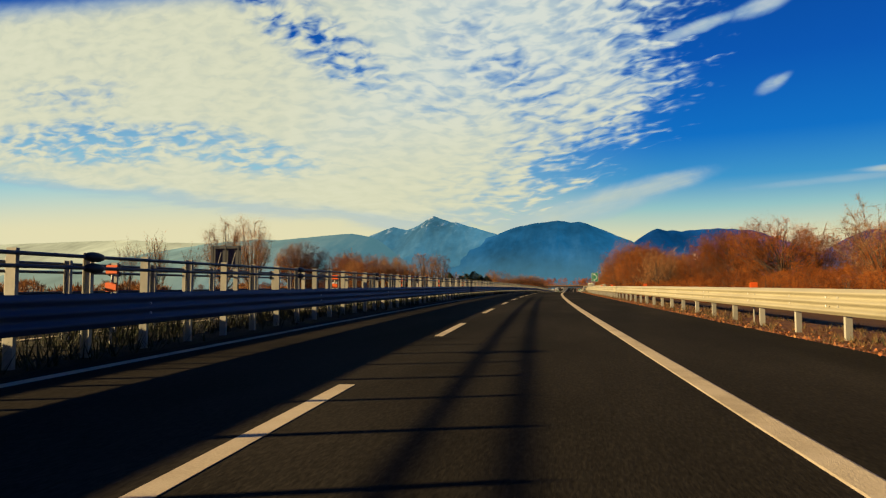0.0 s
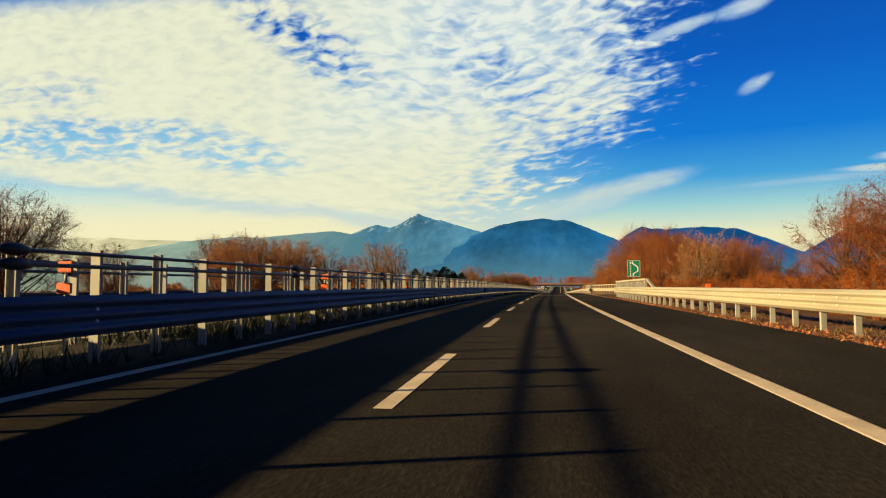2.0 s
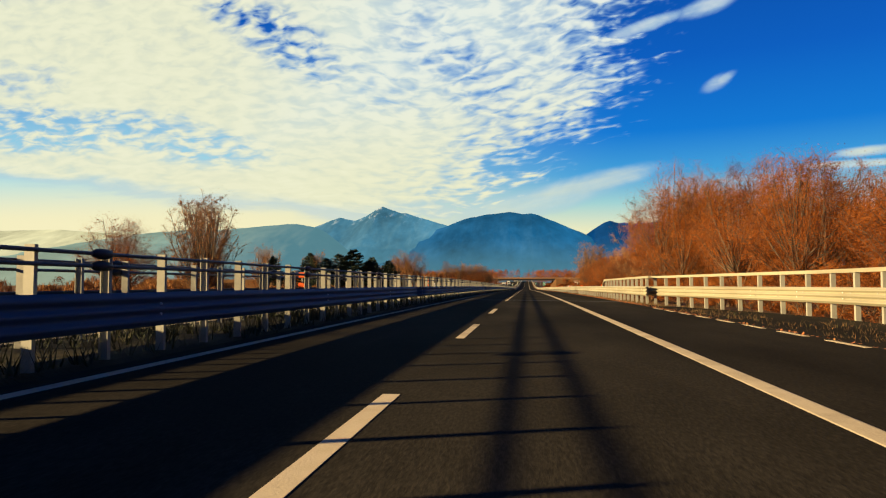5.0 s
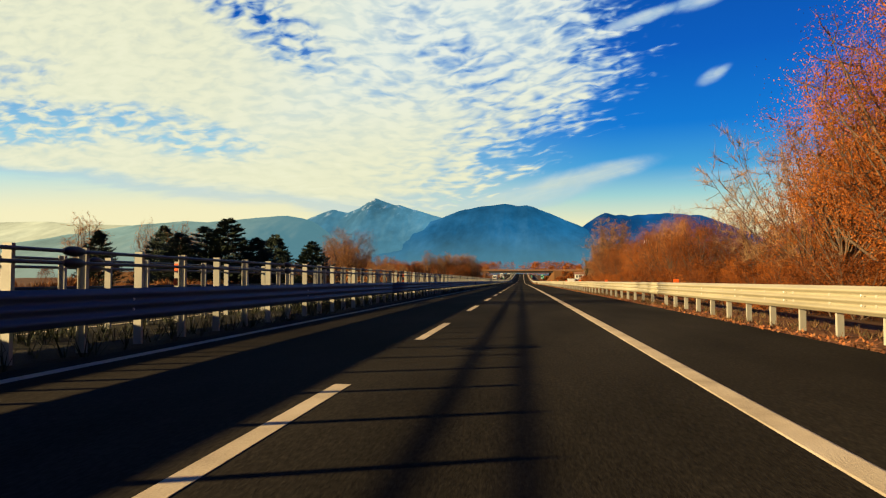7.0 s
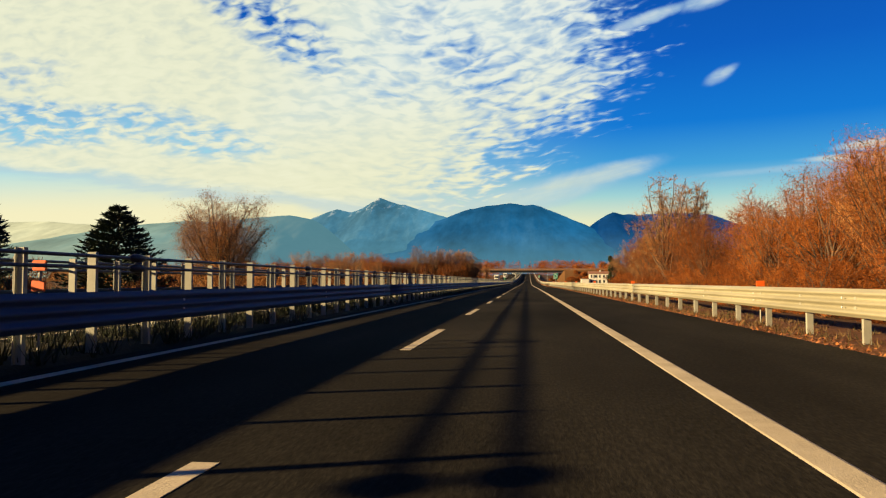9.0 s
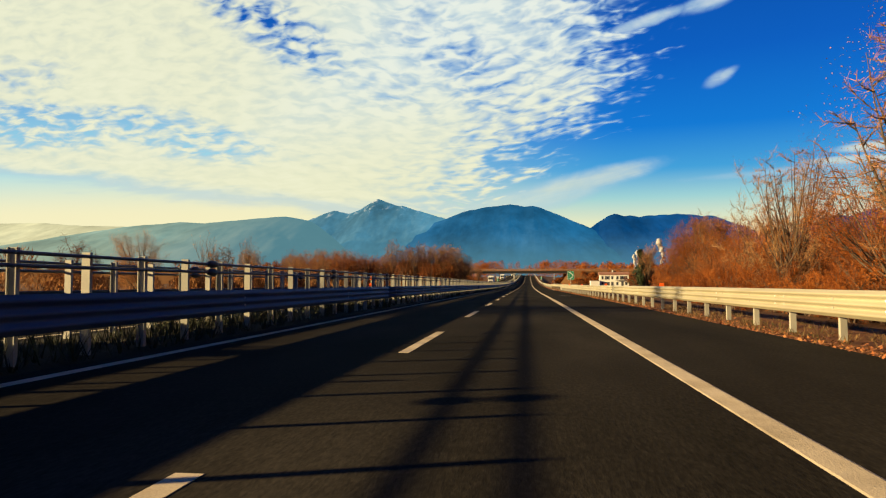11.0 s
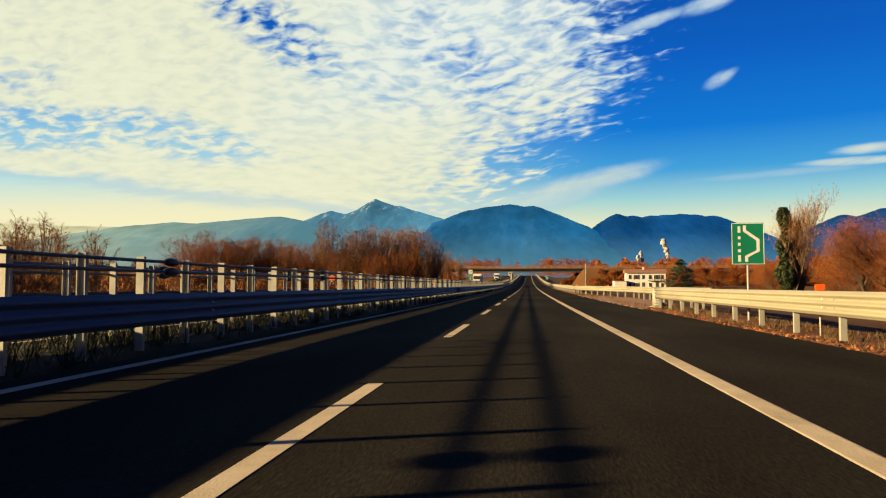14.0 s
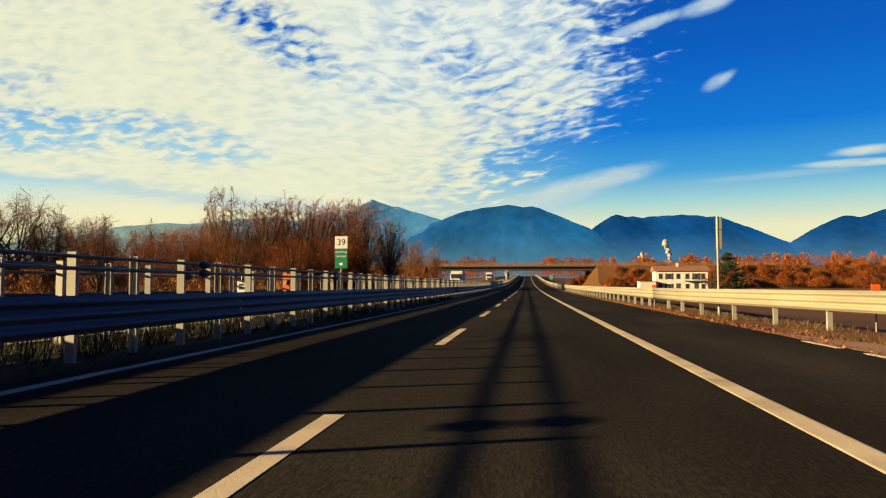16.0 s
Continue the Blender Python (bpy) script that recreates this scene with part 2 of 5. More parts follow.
TWIG_BROWN = surface("brown_twigs", [(0.105, 0.043, 0.014), (0.240, 0.105, 0.035), (0.370, 0.180, 0.066)], 0.5, 0.9, 0, 0, 6, 0.3, per_object=0.7, per_island=0.6, translucent=0.15, spec=0.1)
TWIG_PALE = surface("pale_twigs", [(0.12, 0.062, 0.026), (0.24, 0.135, 0.060), (0.34, 0.21, 0.10)], 0.5, 0.9, 0, 0, 6, 0.3, per_object=0.3, per_island=0.6, translucent=0.2, spec=0.1)
NEEDLE = surface("needles", [(0.006, 0.014, 0.007), (0.016, 0.028, 0.012), (0.030, 0.046, 0.018)], 0.6, 0.85, 0, 0, 8, 0.3, per_island=0.6)
IVY = surface("ivy_leaves", [(0.0102, 0.0204, 0.0068), (0.034, 0.0476, 0.0136), (0.0544, 0.0612, 0.0204)], 1.0, 0.6, 0, 0, 8, 0.3, per_island=0.8)
CONCRETE = surface("concrete", [(0.1088, 0.1054, 0.0952), (0.1632, 0.1564, 0.1394), (0.204, 0.1904, 0.17)], 0.5, 0.85, 0, 0.3, 18, 0.4)
FASCIA = surface("weathered_fascia", [(0.030, 0.019, 0.011), (0.060, 0.036, 0.020), (0.085, 0.052, 0.030)], 0.5, 0.85, 0, 0.3, 10, 0.4)
RUST_MESH = surface("rusty_parapet", [(0.10, 0.046, 0.020), (0.17, 0.080, 0.034), (0.23, 0.115, 0.050)], 0.6, 0.8, 0.1, 0.2, 12, 0.4)
GIRDER = surface("dark_girder", [(0.0238, 0.0258, 0.0306), (0.0408, 0.0422, 0.0476)], 0.5, 0.8, 0, 0.2, 10, 0.3)
PLASTER = surface("white_plaster", [(0.36, 0.34, 0.30), (0.46, 0.44, 0.39), (0.52, 0.50, 0.45)], 0.4, 0.9, 0, 0.2, 12, 0.3)
ROOF = surface("clay_tiles", [(0.1088, 0.0476, 0.0272), (0.1904, 0.0816, 0.0476), (0.2448, 0.1224, 0.068)], 0.8, 0.9, 0, 0.3, 8, 0.4, per_object=0.5)
DARK_GLASS = surface("dark_window", [(0.015, 0.018, 0.022), (0.035, 0.04, 0.045)], 0.5, 0.12, 0, 0, 4, 0.2, spec=0.6)
GREEN = surface("sign_green", [(0.0027, 0.1156, 0.0578), (0.0041, 0.1428, 0.0748)], 1.0, 0.45, 0, 0, 20, 0.2)
WHITE = surface("sign_white", [(0.476, 0.476, 0.4624), (0.544, 0.544, 0.5304)], 1.0, 0.45, 0, 0, 20, 0.2)
BLACK = surface("black_paint", [(0.010, 0.010, 0.010), (0.02, 0.02, 0.02)], 1.0, 0.5, 0, 0, 20, 0.2)
ORANGE = surface("orange_plastic", [(0.51, 0.068, 0.0041), (0.5984, 0.102, 0.0082)], 3.0, 0.45, 0, 0.05, 20, 0.2)
GREY_BACK = surface("sign_back", [(0.0476, 0.051, 0.0544), (0.0816, 0.085, 0.0884)], 1.0, 0.6, 0.3, 0.1, 20, 0.2)
JOINT = surface("joint_compound", [(0.035, 0.040, 0.046), (0.060, 0.066, 0.072)], 1.5, 0.8, 0, 0.3, 30, 0.6, spec=0.05)
RUBBER = surface("rubber", [(0.012, 0.012, 0.012), (0.025, 0.025, 0.025)], 3.0, 0.8, 0, 0.1, 20, 0.2)
TRUCK_WHITE = surface("truck_paint", [(0.4488, 0.4352, 0.408), (0.5168, 0.5032, 0.476)], 0.6, 0.5, 0, 0.05, 20, 0.2)
STEAM = surface("steam", [(0.42, 0.42, 0.42), (0.52, 0.52, 0.52)], 0.1, 1.0, 0, 0, 1, 0.2, translucent=0.5)


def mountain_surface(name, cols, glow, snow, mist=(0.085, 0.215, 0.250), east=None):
    """Far wooded rock with gullies, paler outcrops and a little snow high up; the haze of the air before it is painted
    in as emission.
    """
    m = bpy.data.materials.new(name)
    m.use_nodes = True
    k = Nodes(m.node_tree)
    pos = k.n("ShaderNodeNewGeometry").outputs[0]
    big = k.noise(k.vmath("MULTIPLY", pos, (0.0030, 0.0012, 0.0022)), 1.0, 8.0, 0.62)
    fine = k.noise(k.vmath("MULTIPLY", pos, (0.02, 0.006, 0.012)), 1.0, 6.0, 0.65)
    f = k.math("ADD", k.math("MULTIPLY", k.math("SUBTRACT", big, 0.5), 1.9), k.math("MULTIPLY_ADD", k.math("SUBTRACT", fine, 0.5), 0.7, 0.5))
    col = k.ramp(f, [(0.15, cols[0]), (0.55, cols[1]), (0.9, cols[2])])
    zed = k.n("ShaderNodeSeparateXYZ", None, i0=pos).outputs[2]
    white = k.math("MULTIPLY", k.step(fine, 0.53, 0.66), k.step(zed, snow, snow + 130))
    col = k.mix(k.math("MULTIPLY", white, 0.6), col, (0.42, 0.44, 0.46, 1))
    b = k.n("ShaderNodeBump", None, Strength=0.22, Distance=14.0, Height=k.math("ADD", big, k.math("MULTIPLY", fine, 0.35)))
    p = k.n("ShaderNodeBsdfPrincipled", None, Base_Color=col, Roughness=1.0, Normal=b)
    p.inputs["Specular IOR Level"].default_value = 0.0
    # painted haze: an uneven emissive tint that turns to the mist colour towards the foot
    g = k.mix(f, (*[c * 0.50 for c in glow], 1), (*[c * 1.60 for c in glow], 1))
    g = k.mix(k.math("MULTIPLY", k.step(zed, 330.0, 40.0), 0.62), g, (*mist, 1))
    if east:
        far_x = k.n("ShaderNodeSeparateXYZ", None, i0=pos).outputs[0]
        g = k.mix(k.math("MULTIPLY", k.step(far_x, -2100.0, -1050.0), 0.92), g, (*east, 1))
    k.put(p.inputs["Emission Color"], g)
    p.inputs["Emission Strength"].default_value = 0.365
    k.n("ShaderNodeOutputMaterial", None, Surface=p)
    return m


# ---- the line of the road: heading and slope in degrees along its length ----
KNOT = [-100, 0, 50, 100, 150, 200, 250, 300, 350, 400, 450, 500, 550, 600, 650, 700, 750, 800, 950, 1050, 1400]
HEAD = [-3.12, -3.12, -1.82, -0.57, 0.17, 0.21, 0.17, 0.1, 0.02, 0.0, 0.14, 0.26, 0.26, 0.26, 0.26, 0.26, 0.26, 0.26, 0.26, 0.26, 0.26]
SLOPE = [1.04, 1.04, 0.87, 0.69, 0.48, 0.28, 0.16, 0.13, 0.13, 0.03, 0.11, 0.23, 0.36, 0.6, 0.85, 1.1, 1.4, 1.6, 1.6, 0.3, 0.0]
_S = np.arange(-100, 1401, 1.0)
_A, _B = np.radians(np.interp(_S, KNOT, HEAD)), np.radians(np.interp(_S, KNOT, SLOPE))


def run_up(v):
    c = np.concatenate([[0], np.cumsum((v[1:] + v[:-1]) / 2)])
    return c - np.interp(0, _S, c)


_X, _Y, _Z = run_up(np.sin(_A)), run_up(np.cos(_A)), run_up(np.tan(_B))


def head(s):
    return float(np.interp(s, _S, _A))


def at(s, lat, z=0.0):
    """The point s metres along the road, lat metres to the right of the driven lane's middle, z above the road."""
    a = head(s)
    x, y, g = (float(np.interp(s, _S, q)) for q in (_X, _Y, _Z))
    if s > 1400:
        x, y = x + (s - 1400) * math.sin(a), y + (s - 1400) * math.cos(a)
    if s < -100:
        x, y, g = x + (s + 100) * math.sin(a), y + (s + 100) * math.cos(a), g + (s + 100) * 0.01815
    return Vector((x + math.cos(a) * lat, y - math.sin(a) * lat, g + z))


def stand(s, lat, z=0.0, turn=0.0, scale=1.0, lean=False):
    """A pose on the road's line: y ahead, x to the right; turn in degrees."""
    m = Matrix.Translation(at(s, lat, z)) @ Matrix.Rotation(-head(s) + radians(turn), 4, "Z")
    if lean:
        m = m @ Matrix.Rotation(float(np.interp(s, _S, _B)), 4, "X")
    return m @ Matrix.Scale(scale, 4)


# ---- mesh helpers ----
def mesh_of(bm, name, material, smooth=False):
    me = bpy.data.meshes.new(name)
    bm.to_mesh(me)
    bm.free()
    me.materials.append(material)
    if smooth:
        me.polygons.foreach_set("use_smooth", [True] * len(me.polygons))
    return me


def raw(name, verts, faces, material, smooth=False):
    me = bpy.data.meshes.new(name)
    me.from_pydata([tuple(v) for v in verts], [], faces)
    me.materials.append(material)
    if smooth:
        me.polygons.foreach_set("use_smooth", [True] * len(me.polygons))
    me.update()
    return me


def part(name, me, parent, m=None, label=""):
    """One mesh object under a thing or a part."""
    ob = new(name, me)
    ob.parent = parent
    if m is not None:
        ob.matrix_basis = m
    return tagged(ob, label)


def box(bm, sx, sy, sz, m=None, bevel=0.0):
    r = bmesh.ops.create_cube(bm, size=1.0, matrix=(m or Matrix()) @ Matrix.Diagonal((sx, sy, sz, 1)))
    if bevel:
        es = {e for v in r["verts"] for e in v.link_edges}
        bmesh.ops.bevel(bm, geom=list(es), offset=bevel, segments=2, affect="EDGES")
    return bm


def block(name, sx, sy, sz, material, bevel=0.01):
    return mesh_of(box(bmesh.new(), sx, sy, sz, None, bevel), name, material)


def cyl(bm, r1, r2, h, m=None, seg=12):
    bmesh.ops.create_cone(bm, cap_ends=True, segments=seg, radius1=r1, radius2=r2, depth=h, matrix=m or Matrix())
    return bm


def sweep(name, profile, stations, material, closed=True, offsets=None, smooth=False):
    """A profile of (lat, z) swept along the road; offsets: lat added at each station."""
    verts, faces = [], []
    n = len(profile)
    for i, s in enumerate(stations):
        o = offsets[i] if offsets else 0.0
        verts += [at(s, l + o, z) for l, z in profile]
    span = n if closed else n - 1
    for i in range(len(stations) - 1):
        for j in range(span):
            a, b = i * n + j, i * n + (j + 1) % n
            faces.append((a, b, b + n, a + n))
    if closed:
        faces.append(tuple(range(n))[::-1])
        faces.append(tuple(range((len(stations) - 1) * n, len(stations) * n)))
    me = raw(name, verts, faces, material, smooth)
    if closed and smooth:
        me.polygons[-1].use_smooth = me.polygons[-2].use_smooth = False
    return me


def steps(a, b, d):
    k = max(1, int(math.ceil((b - a) / d)))
    return [a + (b - a) * i / k for i in range(k + 1)]

# ---- ground: one sheet to the horizon ----
lat_rows = [-6000, -3000, -1500, -700, -300, -150, -80, -50, -34, -26, -21.5, -19.6, -18.5, -9.4, -8.9, -8.2, -7.4, -6.6, -6.1, -5.85, 5.1, 5.4, 5.8, 6.4, 7.5, 9, 11, 14, 20, 30,
            50, 90, 160, 300, 700, 1500, 3000, 6000]
s_rows = [-1500, -600, -250, -100] + list(range(-75, 0, 25)) + list(range(0, 560, 4)) + list(range(560, 1000, 20)) + [1100, 1250, 1400, 1700, 2200, 3000, 4000, 5200]


def ground_drop(lat, s):
    """How far the ground lies under the road's surface."""
    n = noise.noise(Vector((s * 0.09, lat * 0.35, 3.1))) * 0.07
    if -5.9 < lat < 5.15:
        return 0.12
    if -19.0 < lat < -9.2:
        return 0.12
    if lat >= 5.15:
        d = 0.03 + min(0.10, (lat - 5.15) * 0.035) + max(0.0, min(1.3, (lat - 8.5) * 0.10))
        return d - n if lat < 14 else d - n * 3
    if lat > -9.2:
        return 0.02 - n - 0.06
    return 0.1 + max(0.0, min(1.0, (-lat - 20.0) * 0.08)) - n * 3


verts, faces = [], []
for s in s_rows:
    for l in lat_rows:
        p = at(s, l)
        p.z -= ground_drop(l, s)
        if abs(l) > 250:
            p.z += (float(np.interp(max(-400, min(s, 1200)), [-400, 0, 800, 1200], [2, 2, 4, 6])) - p.z) * min(1.0, (abs(l) - 250) / 800)
        verts.append(p)
nl = len(lat_rows)
for i in range(len(s_rows) - 1):
    for j in range(nl - 1):
        faces.append((i * nl + j, i * nl + j + 1, (i + 1) * nl + j + 1, (i + 1) * nl + j))
me = raw("ground", verts, faces, FIELD, True)
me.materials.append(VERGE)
me.materials.append(SHADED_MEDIAN_SOIL)
# verge soil at the roadsides; between the barriers the copy with shade painted in
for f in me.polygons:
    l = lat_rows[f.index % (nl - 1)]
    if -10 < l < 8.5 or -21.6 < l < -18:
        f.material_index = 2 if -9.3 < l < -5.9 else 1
tagged(new("ground", me), "brown winter grass and bare soil beside the motorway", "ground", kind="structure")

# ---- the carriageways ----
ALONG = steps(-90, 1300, 6)
road = tagged(new("road", sweep("road", [(-5.95, -0.2), (5.15, -0.2), (5.15, 0.0), (-5.95, 0.0)], ALONG, ASPHALT)),
              "dark asphalt motorway carriageway with worn white lines", "road", kind="structure")
opposite = tagged(new("opposite_road", sweep("opposite_road", [(-19.2, -0.2), (-9.35, -0.2), (-9.35, -0.01), (-19.2, -0.01)], ALONG, OLD_ASPHALT)),
                  "grey asphalt of the opposite carriageway", "road", kind="structure")
LIFT = 0.004


def stripe(parent, name, lat, width, a, b, label):
    return part(name, sweep(name, [(lat - width / 2 - 0.02, 0.0), (lat + width / 2 + 0.02, 0.0), (lat + width / 2, LIFT), (lat - width / 2, LIFT)],
                            steps(a, b, 6), PAINT), parent, None, label)


stripe(road, "edge_line", 1.855, 0.21, -90, 1300, "broad white edge line beside the hard shoulder")
stripe(road, "edge_line", -5.46, 0.17, -90, 1300, "thin white edge line beside the median")
stripe(opposite, "edge_line", -9.75, 0.16, -90, 1300, "thin white edge line")
stripe(opposite, "edge_line", -17.0, 0.22, -90, 1300, "white edge line")
# lane dashes: 4.9 m long, 12 m apart, renewed after the bridge joint
starts = [2.34 + 12 * k for k in range(-8, 16)] + [191.6, 200.5, 209.4] + [219.73 + 12 * k for k in range(0, 88)]
dash_me = block("dash", 0.17, 4.9, LIFT, PAINT, 0.0)
for s0 in starts:
    if 182 < s0 < 191:
        continue
    part("dash", dash_me, road, stand(s0 + 2.45, -1.855, LIFT / 2, lean=True))
for k in range(-8, 100):
    part("dash", dash_me, opposite, stand(5 + 12 * k, -13.4, LIFT / 2 - 0.01, lean=True))
# layby dashes on the shoulder's edge
short_me = block("short_dash", 0.12, 1.6, LIFT, PAINT, 0.0)
for a, b in ((124, 176), (455, 497)):
    s0 = a
    while s0 < b:
        part("short_dash", short_me, road, stand(s0, 5.02, LIFT / 2, lean=True))
        s0 += 2.6
# expansion joints of the small bridge that cross the lanes aslant
for name, mat, s0, hw, tone in (("joint_strip", CONCRETE, 141.8, 0.16, "pale seam across the asphalt"), ("joint_strip", JOINT, 193.8, 0.42, "grey steel expansion joint across the asphalt")):
    verts = []
    for k in range(13):
        l = -5.7 + k * 0.9
        ss = s0 - l * 0.62 - 1.2
        verts += [at(ss - hw, l, 0.001), at(ss + hw, l, 0.001), at(ss + hw, l, LIFT), at(ss - hw, l, LIFT)]
    fs = []
    for k in range(12):
        for j in range(4):
            a, b = k * 4 + j, k * 4 + (j + 1) % 4
            fs.append((a, b, b + 4, a + 4))
    fs += [(3, 2, 1, 0), (48, 49, 50, 51)]
    part(name, raw(name, verts, fs, mat), road, None, tone)
# worn remains of a painted mark on the shoulder
for ss, ll, ln in ((397.0, 3.4, 1.5), (396.6, 3.9, 1.2), (394.3, 3.4, 0.8), (393.4, 3.75, 0.8), (395.2, 3.3, 0.8)):
    part("faded_mark", block("faded_mark", 0.55, 0.07, LIFT, CONCRETE, 0.0), road, stand(ss, ll, LIFT / 2, 8, lean=True), "almost worn-off paint mark")
# laybys
for a, b, m, lab in ((118, 184, ASPHALT, "asphalt layby beside the hard shoulder"), (456, 500, GRAVEL, "gravel layby beside the hard shoulder")):
    st = steps(a, b, 4)
    wide = [min(1.0, (s - a) / 14, (b - s) / 14) * 3.4 + 0.3 for s in st]
    verts, fs = [], []
    for s, wd in zip(st, wide):
        verts += [at(s, 5.15, 0.004), at(s, 5.15 + wd, -0.01), at(s, 5.15 + wd, -0.25), at(s, 5.15, -0.25)]
    for i in range(len(st) - 1):
        for j in range(4):
            p, q = i * 4 + j, i * 4 + (j + 1) % 4
            fs.append((p, q, q + 4, p + 4))
    tagged(new("layby", raw("layby", verts, fs, m)), lab, "layby", kind="structure")

# ---- guard rails ----
def wave(side, top, height, deep=0.085):
    """The triple-wave beam's profile as (lat, z) pairs, crests towards the lane; side +1: lane lies at smaller lat."""
    pts = []
    n = 24
    for i in range(n + 1):
        f = i / n
        ripple = 0.5 - 0.5 * math.cos(f * 2 * math.pi * 3)
        pts.append((-side * deep * ripple, top - height * f))
    back = [(l + side * 0.006, z) for l, z in pts[::-1]]
    return pts + back


def rolled(name, outline, h, material):
    """A post of rolled steel: one closed section, drawn up from z = 0."""
    n = len(outline)
    verts = [(x, y, z) for z in (0.0, h) for x, y in outline]
    faces = [(i, (i + 1) % n, n + (i + 1) % n, n + i) for i in range(n)] + [tuple(range(n))[::-1], tuple(range(n, 2 * n))]
    return raw(name, verts, faces, material)


def channel(name, h, wide, deep, material):
    """A C-shaped post, open away from the traffic."""
    t, a, d = 0.012, wide / 2, deep / 2
    return rolled(name, [(-a, -d), (a, -d), (a, d), (a - t, d), (a - t, -d + t), (-a + t, -d + t), (-a + t, d), (-a, d)], h, material)


def aitch(name, h, wide, deep, material):
    """An H-shaped post whose open side faces along the road."""
    t, a, d = 0.014, wide / 2, deep / 2
    return rolled(name, [(-a, -d), (-a + t, -d), (-a + t, 0), (a - t, 0), (a - t, -d), (a, -d), (a, d), (a - t, d), (a - t, t), (-a + t, t), (-a + t, d), (-a, d)], h, material)


POST_A = channel("post", 2.0, 0.13, 0.065, POST_STEEL)
POST_B = aitch("post", 2.0, 0.13, 0.075, POST_STEEL)
POST_R = channel("post", 1.35, 0.13, 0.09, POST_STEEL)
POST_H = channel("post", 1.95, 0.15, 0.11, POST_STEEL)
SPACER = block("spacer", 0.16, 0.09, 0.36, POST_STEEL, 0.01)
bm = bmesh.new()
bmesh.ops.create_uvsphere(bm, u_segments=16, v_segments=10, radius=1.0, matrix=Matrix.Diagonal((0.07, 0.25, 0.072, 1)))
SLEEVE = mesh_of(bm, "sleeve", SLEEVE_STEEL, True)
BOLT = mesh_of(cyl(bmesh.new(), 0.022, 0.018, 0.02, Matrix.Rotation(radians(90), 4, "Y"), 8), "bolt", WHITE)


def ring(lat, z, r, n=8):
    return [(lat + r * math.cos(2 * math.pi * i / n), z + r * math.sin(2 * math.pi * i / n)) for i in range(n)]


def median_barrier(a, b, lat, side, phase, gap, sleeve_phase, label, bolts):
    """A median barrier: beam, posts 1.5 m apart, two tubes above and their joint sleeves. side: +1 when the lane is to the right."""
    root = new("median_barrier")
    tagged(root, label, "crash barrier", "median barriers")
    st = steps(a, b, 4)
    part("beam", sweep("beam", [(lat + side * 0.22 + l, z) for l, z in wave(-side, 0.94, 0.50, 0.055)], st, ZINC_SHADED, smooth=True), root, None, "triple-wave steel beam with blue shade in its colour")
    for z in (1.455, 1.295):
        part("tube", sweep("tube", ring(lat + side * 0.11, z, 0.026), st, TUBE_STEEL, smooth=True), root, None, "thin dark steel tube")
    k = math.ceil((a - phase) / gap)
    while phase + gap * k < b:
        s = phase + gap * k
        part("post", POST_A if k % 2 else POST_B, root, stand(s, lat, -0.48, noise.noise(Vector((s, lat, 0))) * 5))
        part("spacer", SPACER, root, stand(s, lat + side * 0.14, 0.68))
        k += 1
    k = math.ceil((a - sleeve_phase) / 9.0)
    while sleeve_phase + 9.0 * k < b:
        s = sleeve_phase + 9.0 * k
        for z in (1.455, 1.295):
            part("sleeve", SLEEVE, root, stand(s, lat + side * 0.11, z), "fat dark joint sleeve on the tube")
        if bolts:
            for z in (0.62, 0.77):
                part("bolt", BOLT, root, stand(s + 1.2, lat + side * 0.315, z))
        k += 1
    return root


EDGES = [-60, 0, 60, 120, 180, 240, 300, 360, 420, 480, 540, 600, 660]
for a, b in zip(EDGES, EDGES[1:]):
    median_barrier(a, b, -6.25, 1, 252.75, 1.50253, 450.3, "galvanised motorway median barrier with posts and two tubes, in shade", True)
    median_barrier(a, b, -8.6, -1, 255.76, 1.50328, 454.9, "galvanised median barrier of the opposite carriageway, back towards us", False)


def far_barrier(a, b, lat, side, label):
    """The far run of a barrier, its posts too small to tell apart."""
    root = tagged(new("median_barrier"), label, "crash barrier", "median barriers")
    st = steps(a, b, 8)
    part("beam", sweep("beam", [(lat + side * 0.22 + l, z) for l, z in wave(-side, 0.94, 0.50, 0.055)], st, ZINC_SHADED, smooth=True), root)
    for z in (1.455, 1.295):
        part("tube", sweep("tube", ring(lat + side * 0.11, z, 0.026, 5), st, TUBE_STEEL), root)
    verts, fs = [], []
    s = a
    while s < b:
        m = stand(s, lat, -0.3)
        n0 = len(verts)
        for x, y in ((-0.07, -0.05), (0.07, -0.05), (0.07, 0.05), (-0.07, 0.05)):
            verts += [m @ Vector((x, y, 0)), m @ Vector((x, y, 1.8))]
        for i in range(4):
            p, q = n0 + i * 2, n0 + ((i + 1) % 4) * 2
            fs.append((p, q, q + 1, p + 1))
        fs.append((n0 + 1, n0 + 3, n0 + 5, n0 + 7))
        s += 1.5
    tagged(part("post_row", raw("post_row", verts, fs, POST_STEEL), root), kind="stuff")


far_barrier(660, 1050, -6.25, 1, "far run of the galvanised median barrier")
far_barrier(660, 1050, -8.6, -1, "far run of the opposite median barrier")


